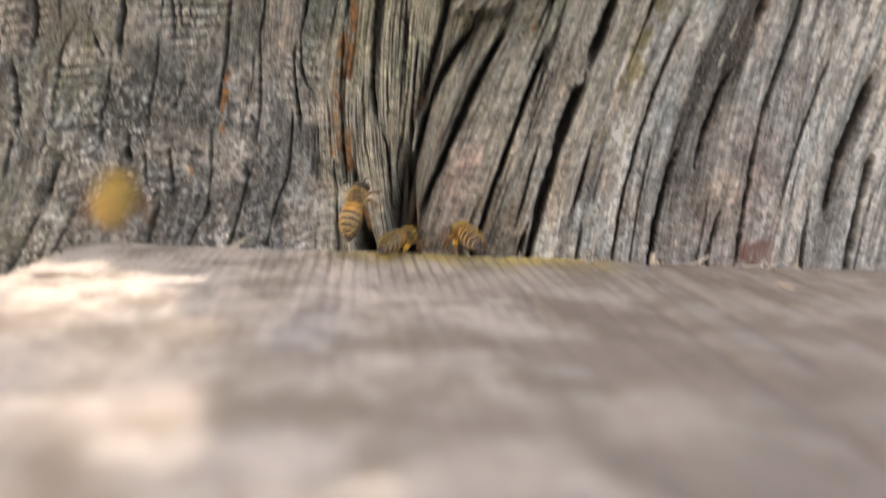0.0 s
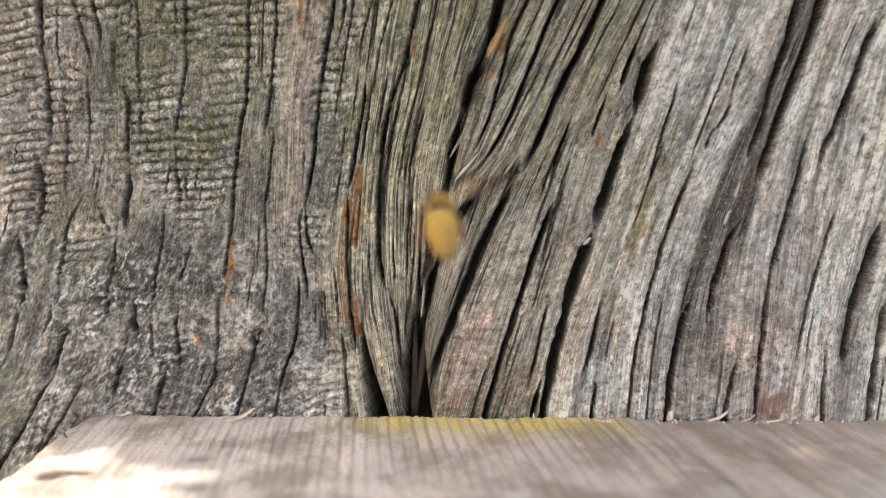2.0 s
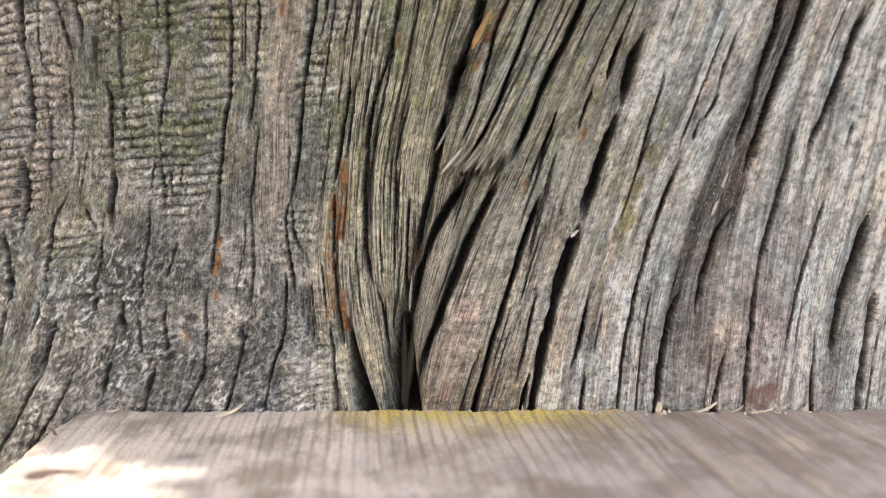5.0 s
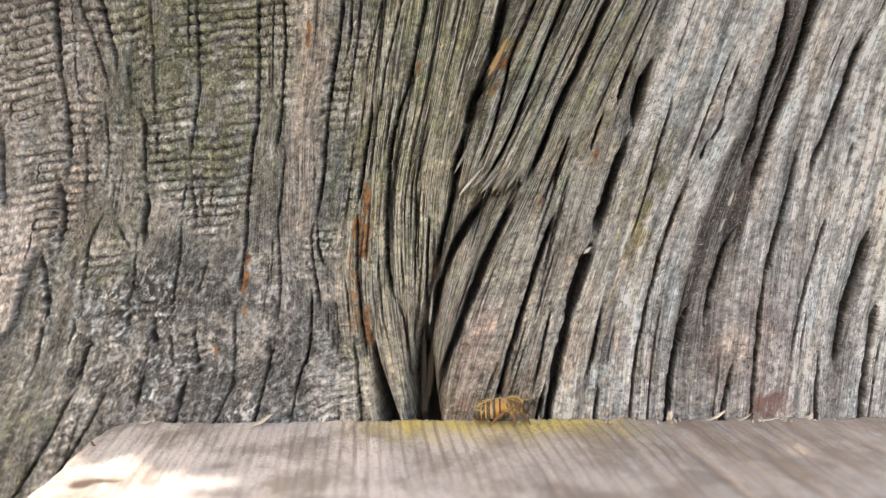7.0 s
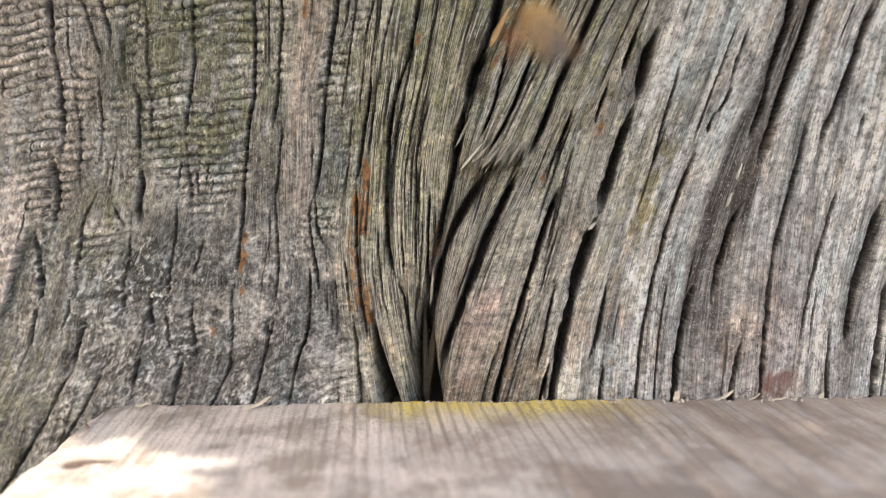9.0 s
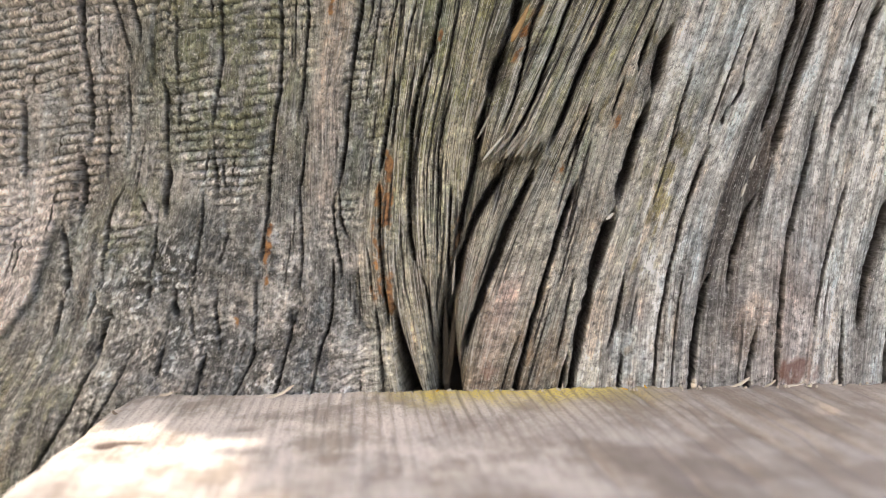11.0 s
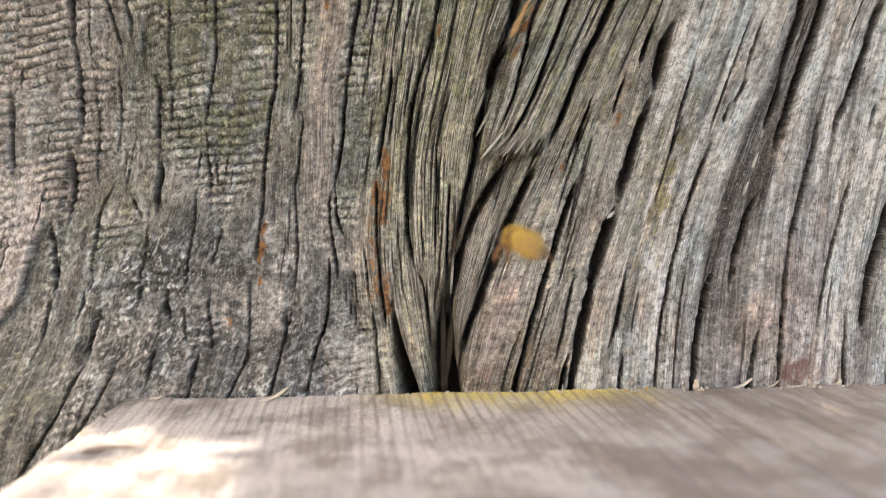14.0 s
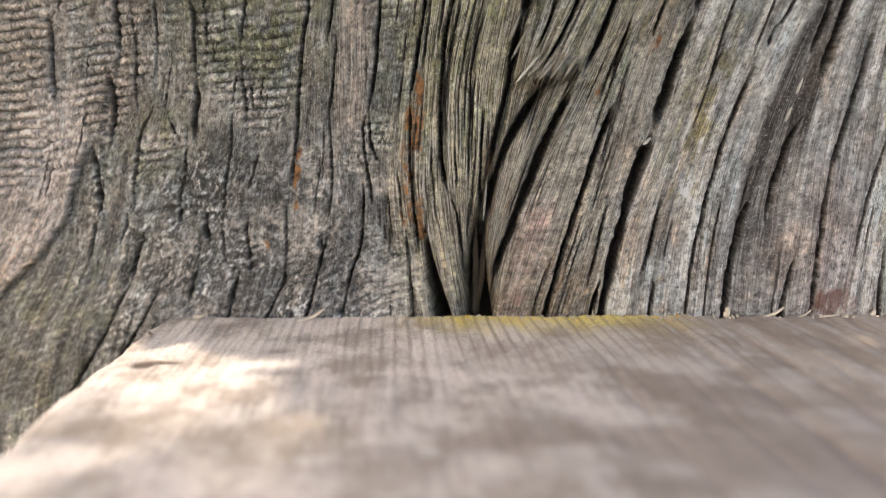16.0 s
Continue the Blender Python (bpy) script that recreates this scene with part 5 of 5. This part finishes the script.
def build_bee(name, loaded, label, coat, bands):
    """A worker bee 12 to 13 mm long that faces +y; its origin is at the waist, its feet 3.3 mm lower."""
    bee = new(name)
    tagged(bee, label, "bee", "honey bees at the entrance")
    bm = bmesh.new()
    blob(bm, 1.75, 2.0, 1.75, (0, 1.3, 0.2))
    thorax = part("thorax", bm, plain_fur_dark, bee, "brown thorax")
    bm = bmesh.new()
    fuzz(bm, 1.7, 1.95, 1.7, (0, 1.3, 0.2), 900, 0.75, 3)
    part("fur", bm, coat, thorax)
    bm = bmesh.new()
    blob(bm, 1.55, 0.95, 1.6, (0, 4.0, -0.25))
    head = part("head", bm, BLACK, bee, "dark head")
    for sx in (-1, 1):
        bm = bmesh.new()
        blob(bm, 0.55, 0.75, 1.1, (1.25 * sx, 4.05, -0.05), 12, 8)
        part("eye", bm, BLACK, head)
        bm = bmesh.new()
        limb(bm, [(0.4 * sx, 4.8, 0.2), (0.9 * sx, 5.6, 0.8), (1.5 * sx, 6.5, -0.2)], [0.12, 0.11, 0.10])
        part("antenna", bm, BLACK, head)
    bm = bmesh.new()
    fuzz(bm, 1.4, 0.85, 1.45, (0, 3.9, -0.2), 220, 0.5, 9, 0.1)
    part("fur", bm, coat, head)
    bm = bmesh.new()
    limb(bm, [(0, 0.2, 0), (0, -0.6, -0.1)], [0.7, 0.6], 12)
    ring(bm, 0.3, 7.4, lambda s: (belly(s)[0] * 0.93, belly(s)[1]))
    abdomen = part("abdomen", bm, AMBER, bee)
    cuts = (0.3, 1.7, 3.1, 4.4, 5.5, 6.5, 7.55)
    for k, (a, b) in enumerate(zip(cuts, cuts[1:])):
        band = (b - a) * (0.28, 0.45, 0.62, 0.72, 0.78, 0.9)[k]
        bm = bmesh.new()
        ring(bm, a, b - band, belly)
        part("band", bm, bands[0] if k < 2 else bands[1], abdomen, "amber band" if k < 2 else "tan band")
        bm = bmesh.new()
        ring(bm, b - band, b, belly)
        part("band", bm, bands[2], abdomen, "dark band")
    bm = bmesh.new()
    fuzz(bm, 1.85, 1.0, 1.7, (0, -1.0, 0), 260, 0.5, 17, 0.8)
    fuzz(bm, 2.1, 3.3, 1.95, (0, -3.2, -0.4), 900, 0.42, 18, 1.2)
    part("fur", bm, coat, abdomen)
    for sx in (-1, 1):
        for k, (hip, knee, ankle, toe, fat) in enumerate((((0.8, 2.4, -1.1), (2.0, 3.6, -1.0), (2.5, 4.3, -2.4), (2.6, 4.9, -3.25), 0.26),
                                                        ((1.0, 1.4, -1.3), (2.6, 1.7, -0.9), (3.3, 1.4, -2.4), (3.9, 1.3, -3.25), 0.28),
                                                        ((1.0, 0.3, -1.2), (2.4, -0.9, -0.6), (3.1, -2.6, -1.9), (3.5, -4.0, -3.2), 0.36))):
            bm = bmesh.new()
            limb(bm, [(p[0] * sx, p[1], p[2]) for p in (hip, knee, ankle, toe)], [fat * 0.9, fat, fat * 1.1, 0.12])
            leg = part("leg", bm, LEGS, bee)
            if k == 2 and loaded:
                bm = bmesh.new()
                blob(bm, 0.5, 0.85, 0.55, (2.9 * sx, -2.1, -1.5), 12, 8)
                for v in bm.verts:
                    v.co += v.normal * 0.00018 * noise.noise(v.co * 2500)
                part("pollen_load", bm, POLLEN, leg, "orange pollen load")
        bm = bmesh.new()
        wing_mesh(bm, sx, 9.2, 2.9, -1.2)
        wing = part("wing", bm, WING, bee, at=pose(1.1 * sx * MM, 1.9 * MM, 1.5 * MM))
        bm = bmesh.new()
        wing_mesh(bm, sx, 6.4, 2.0, -0.8)
        part("hind_wing", bm, WING, wing, at=pose(0, -1.5 * MM, -0.15 * MM))
    return bee


plain_fur_dark = plain("bee_thorax", (0.10, 0.06, 0.03), 0.8, 0.3, 900)
BEE = build_bee("honey_bee", False, "amber and black banded honey bee with tawny fur", FUR, (AMBER, TAN, BLACK))
LADEN = build_bee("honey_bee", True, "honey bee dusted yellow, carrying orange pollen loads", GOLD_FUR, (AMBER, TAN, BLACK))
DUSTED = build_bee("honey_bee", False, "honey bee thickly dusted with yellow pollen", GOLD_FUR, (GILT, GILT, UMBER))
DUSTED.matrix_world = pose(0.0, 0.06, 0.0014)
BEE.matrix_world = pose(-0.05, 0.06, 0.0014)
LADEN.matrix_world = pose(0.05, 0.06, 0.0014)


# ---- what moves ----
def wings(bee, spans):
    """Key both wings: beating in the spans of flight, folded back over the abdomen elsewhere."""
    for w in bee.children:
        if not w.name.startswith("wing"):
            continue
        side = 1 if w.location.x > 0 else -1
        at = w.matrix_basis.translation.copy()

        def posed(beat, fold):
            return Matrix.Translation(at) @ Euler((radians(-12 * fold), radians(-beat * side), radians(-70 * side * fold))).to_matrix().to_4x4()

        rows = [(0.0, posed(30, 0) if spans and spans[0][0] <= 0 else posed(4, 1))]
        for a, b in spans:
            k0, k1 = round(a * FPS), round(b * FPS)
            if k0 > 0:
                rows.append(((k0 - 2) / FPS, posed(4, 1)))
            for k in range(max(k0, 1), k1):
                rows.append((k / FPS, posed(-30 if k % 2 else 44, 0)))
            rows.append(((k1 + 2) / FPS, posed(4, 1)))
        rows = [r for r in rows if r[0] < 15.97]
        walk(w, rows + [(16.0, rows[-1][1])])


def turned(x, y, z, yaw, climb, bank=0):
    return pose(x * MM, y * MM, z * MM, climb, bank, yaw)


def go(bee, rows, source, sink, spans):
    """Key a bee through rows of seconds, x, y, z (mm), heading and climb (degrees); source and sink: where it waits before and after."""
    keys = []
    if rows[0][0] > 0.3:
        keys += [(0.0, source), (rows[0][0] - (0.25 if source.translation.y > 0 else 0.12), source)]
    keys += [(t, turned(*way)) for t, *way in rows]
    if rows[-1][0] < 15.6:
        keys += [(rows[-1][0] + (0.25 if sink.translation.y > 0 else 0.15), sink), (16.0, sink)]
    walk(bee, keys)
    wings(bee, spans)


def motions():
    rows_a = [(0, -32.6, -72, 23.3, 20, 10), (0.1, -32.7, -50, 20.1, -60, 10), (0.2, -54.1, -42, 11.7, 70, 0), (0.3, -76.5, -60, 25.6, 80, 10)]
    rows_b = [(0, -14.9, -14, 14.3, -20, 50), (0.1, -18.2, -12, 15.5, -30, 35), (0.2, -10, -5, 4.6, -40, 0)]
    rows_c = [(0, -6.8, -4, 5.9, -35, 0), (0.1, -10.8, -3, 5.5, -30, 0), (0.2, -8.3, 0, -1.1, -10, 0)]
    rows_d = [(0, 6.2, -4, 6.9, 25, 0), (0.1, -0.8, 0, 7.1, 45, 0)]
    rows_e = [(0.4, 38.6, -45, 62, 30, 10), (0.5, 4.2, -32, 35.8, 20, 20), (0.6, 3.9, -25, 40.2, 0, 20), (0.7, -1.8, -12, 14.5, 10, 0), (0.8, -3.7, -6, 6.1, 15, 0), (0.9, -1.6, -4, 5.8, 20, 0)]
    rows_f = [(1.4, 23.6, -50, 73, 15, 10), (1.5, 0.7, -22, 17.1, 5, 50), (1.6, -7.4, -8, 10, 0, 0)]
    rows_g = [(1.97, 3.6, -46, 48.1, 10, 35), (2.03, 2.6, -46, 46.7, 10, 35), (2.1, -20, -28, 22.7, -20, 0), (2.2, -19, -5, 7, -60, 0), (2.3, -19.3, -5, 6.9, -65, 0), (2.4, -17.5, -5, 6.8, -60, 0), (2.47, -14.9, 6, 2.1, -70, 0)]
    rows_h = [(3.1, 23.8, -35, 47.2, 20, 0), (3.2, -7, -28, 22.6, 15, 10), (3.35, -6.5, -7, 7, 10, 0), (3.6, -7, -2, 5.4, 5, 0)]
    rows_i = [(3.1, -32.8, -50, 73.4, -30, 0), (3.2, -30, -40, 52, -30, 10), (3.4, -18, -22, 26, -30, 10), (3.6, -10.5, -9, 8, -15, 0), (3.85, -8.5, -3, 5.6, -5, 0)]
    rows_aa = [(3.1, -62, -58, 26, -70, 5), (3.2, -19.5, -40, 12.6, -65, 5), (3.35, -13, -15, 7, -50, 0), (3.7, -9, -4, 5.8, -20, 0)]
    rows_j = [(5.3, 2.3, -6, 21.5, 0, 75, 10), (5.4, 3.9, -7, 22.6, 0, 75, 20), (5.48, 6.3, -10, 27.9, 0, 72, 40), (5.52, 6.3, -10, 28.4, 0, 72, 40), (5.6, 15.6, -35, 38.1, -80, 10, 0), (5.7, 62.1, -50, 67.1, -80, 20)]
    rows_k = [(5.3, -3.5, -3, 5.6, -10, 0), (5.4, -4.8, 0, 3.9, -10, 0)]
    rows_l = [(5.3, 10.2, -22, 14.6, 15, 10), (5.4, 6.4, -4, 5.8, 20, 0), (5.47, 6.4, -3, 5.5, 5, 0), (5.53, 6.2, -3, 5.8, 4, 0), (5.6, 6.8, -2, 6.3, -10, 0), (5.7, 7.5, 1, 4.7, -25, 0), (5.8, 8.5, 6, 3.2, -20, 0), (6, 7.2, 22, -2.2, 0, 0), (6.7, 6.8, 22, -3.8, 0, 0), (6.9, 5, -1, 5.8, -60, 0), (6.97, 10.8, -3, 5.4, -92, 0), (7.03, 11.4, -3, 5.5, -92, 0), (7.1, 16.5, 4, 2.1, -40, 0), (7.2, 20.2, 20, -4, 0, 0), (8, 18.3, 20, -2.7, 180, 0), (8.15, 13.1, -2, 5, 170, 0), (8.2, 12.5, -6, 8, 150, 10), (8.4, 14, -35, 43.1, 120, 20), (8.5, 38, -70, 78.4, -90, 20)]
    rows_m = [(8.97, 16.7, -70, 68.7, 10, 20), (9.03, 15.7, -70, 66.7, 10, 20), (9.1, 12.1, -50, 44.7, 10, 0), (9.2, -0.5, -20, 25.1, 15, 0), (9.35, -5, -6, 7, 10, 0), (9.6, -7, -2, 5.4, 0, 0)]
    rows_n = [(9.1, -4.6, -40, 73.9, -30, 10), (9.2, -11.3, -35, 58.1, -20, 20), (9.4, -12, -18, 20, -15, 0), (9.55, -10, -7, 6.8, -10, 0), (9.9, -8, -2, 5.4, 0, 0)]
    rows_o = [(9.2, -65, -60, 14.7, -80, 0)]
    rows_p = [(11.4, -11.2, -45, 46.4, -10, 20), (11.48, -12.7, -34, 31.1, -15, 0), (11.52, -12.5, -34, 30.6, -15, 0), (11.6, -5.6, -15, 13.4, -5, 0), (11.7, -10.6, -4, 7.3, 0, 0)]
    rows_q = [(12.4, 11.2, -60, 60.7, 20, 10), (12.5, 5.1, -50, 36.8, 15, 50), (12.6, 2.2, -14, 8, 30, 0), (12.7, -7.5, 2, 4.2, 50, 0)]
    rows_r = [(12.7, 14.9, -35, 34.9, 30, 10), (12.8, 11.8, -32, 28.4, 30, 10), (12.9, -2.3, -14, 7.4, 30, 0), (13, -4.4, -16, 18.1, 20, 10), (13.1, -12.9, -2, 8.5, 0, 0)]
    rows_s = [(12.8, 52, -50, 47.1, 60, 0), (12.9, 28, -42, 39.8, 60, 0), (13, 2.5, -25, 29.4, 40, 0), (13.1, 0.3, -8, 7.3, 20, 0), (13.2, -0.6, -5, 6.6, 15, 0), (13.3, -1, -4, 6.1, 60, 0), (13.4, -0.6, -1, 5.3, 20, 0), (13.5, 1.5, 8, 2.8, 0, 0)]
    rows_t = [(12.8, 61.1, -60, 57.6, 60, 0), (12.9, 41.8, -48, 51.2, 60, 0), (13, 8.3, -22, 13.7, 40, 0), (13.1, 1.9, -12, 4.3, 20, 0), (13.2, 4.6, -11, 3.9, 0, 0), (13.3, 5.2, -9, 4.8, 2, 0), (13.4, 4.9, -7, 5.3, 5, 0), (13.5, 2.4, -5, 6.2, 20, 0), (13.6, 1.4, -5, 6.7, 60, 0), (13.7, -6.2, -4, 7.4, 50, 0), (13.8, -7.6, -3, 6.2, 45, 0), (13.9, -9.3, 1, 4.3, 20, 0)]
    rows_u = [(12.9, -75.3, -60, 60.7, -80, 0), (13, -51.4, -58, 56.7, -75, 0), (13.1, -31.1, -10, 7.4, -50, 0), (13.2, -29.8, -8, 6.8, -55, 0), (13.3, -27.9, -7, 7.6, -40, 0), (13.4, -23.1, -5, 6.9, -70, 0), (13.5, -19.6, -4, 6.9, -80, 0), (13.6, -14.6, 0, 5.7, -40, 0)]
    rows_v = [(13.3, -0.7, -60, 67.3, 0, 0), (13.4, -3, -45, 54, 5, 20), (13.48, -6, -34, 31.7, -20, 35), (13.52, -6.4, -34, 29.8, -20, 35), (13.6, -3.8, -14, 13.2, 10, 0), (13.7, -10, 0, 7.8, 30, 0)]
    rows_w = [(13.6, -13.3, 2, 8.6, 180, 0), (13.7, -12.9, -40, 40.1, 120, 20), (13.8, -65, -55, 48.1, 90, 0), (13.9, -101, -60, 55, 90, 0)]
    rows_x = [(13.8, 20.6, -65, 77.1, 20, 0), (13.9, 16.4, -50, 62.1, 20, 0), (13.98, 8.4, -40, 37.4, 20, 0), (14.02, 8, -40, 36.6, 20, 0), (14.1, -3.9, -8, 9.4, 20, 0), (14.2, -13.7, 4, 5.1, 20, 0)]
    rows_y = [(14, -86.2, -50, 32.2, -85, 0), (14.1, -65.3, -45, 28.2, -80, 0), (14.2, -41.2, -42, 31.4, -70, 0), (14.3, -26.4, -40, 23.1, -60, 0), (14.4, -19.3, -34, 21.4, -40, 0), (14.5, -11.5, -26, 20.3, -20, 10), (14.6, 0, -32, 32.3, -60, 10), (14.7, 30.4, -34, 31.5, -40, 10), (14.8, 33.4, -34, 46.5, 20, 10), (14.9, 18, -34, 46.3, 60, 10), (15, -7.5, -32, 22.7, 60, 20), (15.1, -41.7, -42, 22.2, 85, 0), (15.2, -84.3, -55, 30, 90, 0)]
    rows_z = [(15.3, -90.1, -60, 30, -80, 0), (15.4, -53.9, -62, 26.9, -50, 0), (15.48, -39.1, -80, 35.4, 25, 5), (15.52, -39.2, -80, 35, 25, 5), (15.6, -73.8, -50, 27.6, 80, 0), (15.7, -76.1, -35, 9.5, -60, 0), (15.8, -95.5, -60, 20.8, 90, 0)]
    spot = iter([(x, y) for y in (50, 64, 78) for x in (-60, -46, -32, -18, -4, 10, 24, 38, 52)])

    def inside():
        x, y = next(spot)
        return pose(x * MM, y * MM, 1.4 * MM, 0, 0, 180)

    west, east = pose(-0.24, -0.12, 0.10, 0, 0, -80), pose(0.24, -0.12, 0.12, 0, 0, 80)
    plan = (
        (DUSTED, rows_a, west, west, [(0, 0.5)]), (BEE, rows_b, west, 0, [(0, 0.17)]), (1, rows_c, west, 0, []), (1, rows_d, west, 0, []),
        (0, rows_e, east, 0, [(0.25, 0.78)]), (0, rows_f, east, 0, [(1.25, 1.63)]), (2, rows_g, east, 0, [(1.85, 2.17)]),
        (1, rows_h, east, 0, [(2.95, 3.35)]), (0, rows_i, west, 0, [(2.95, 3.6)]), (1, rows_aa, west, 0, [(2.95, 3.35)]), (0, rows_j, 0, east, [(5.1, 5.9)]), (0, rows_k, 0, 0, []),
        (0, rows_l, east, east, [(5.15, 5.37), (8.17, 8.8)]), (0, rows_m, east, 0, [(8.85, 9.3)]), (2, rows_n, west, 0, [(8.95, 9.55)]),
        (0, rows_o, west, west, [(9.05, 9.4)]), (LADEN, rows_p, west, 0, [(11.25, 11.67)]), (2, rows_q, east, 0, [(12.25, 12.6)]),
        (2, rows_r, east, 0, [(12.55, 13.05)]), (2, rows_s, east, 0, [(12.65, 13.1)]), (0, rows_t, east, 0, [(12.65, 13.1)]),
        (1, rows_u, west, 0, [(12.75, 13.1)]), (2, rows_v, east, 0, [(13.15, 13.63)]), (0, rows_w, 0, west, [(13.5, 14.05)]),
        (2, rows_x, east, 0, [(13.65, 14.1)]), (0, rows_y, west, west, [(13.85, 15.35)]), (2, rows_z, west, west, [(15.15, 15.95)]))
    # copies are made before any keys are set
    crew = []
    for bee, rows, source, sink, spans in plan:
        if not isinstance(bee, bpy.types.Object):
            bee = copy_thing((BEE, LADEN, DUSTED)[bee], pose(0, 0, 0))
        crew.append((bee, rows, source or inside(), sink or inside(), spans))
    for job in crew:
        go(*job)


motions()
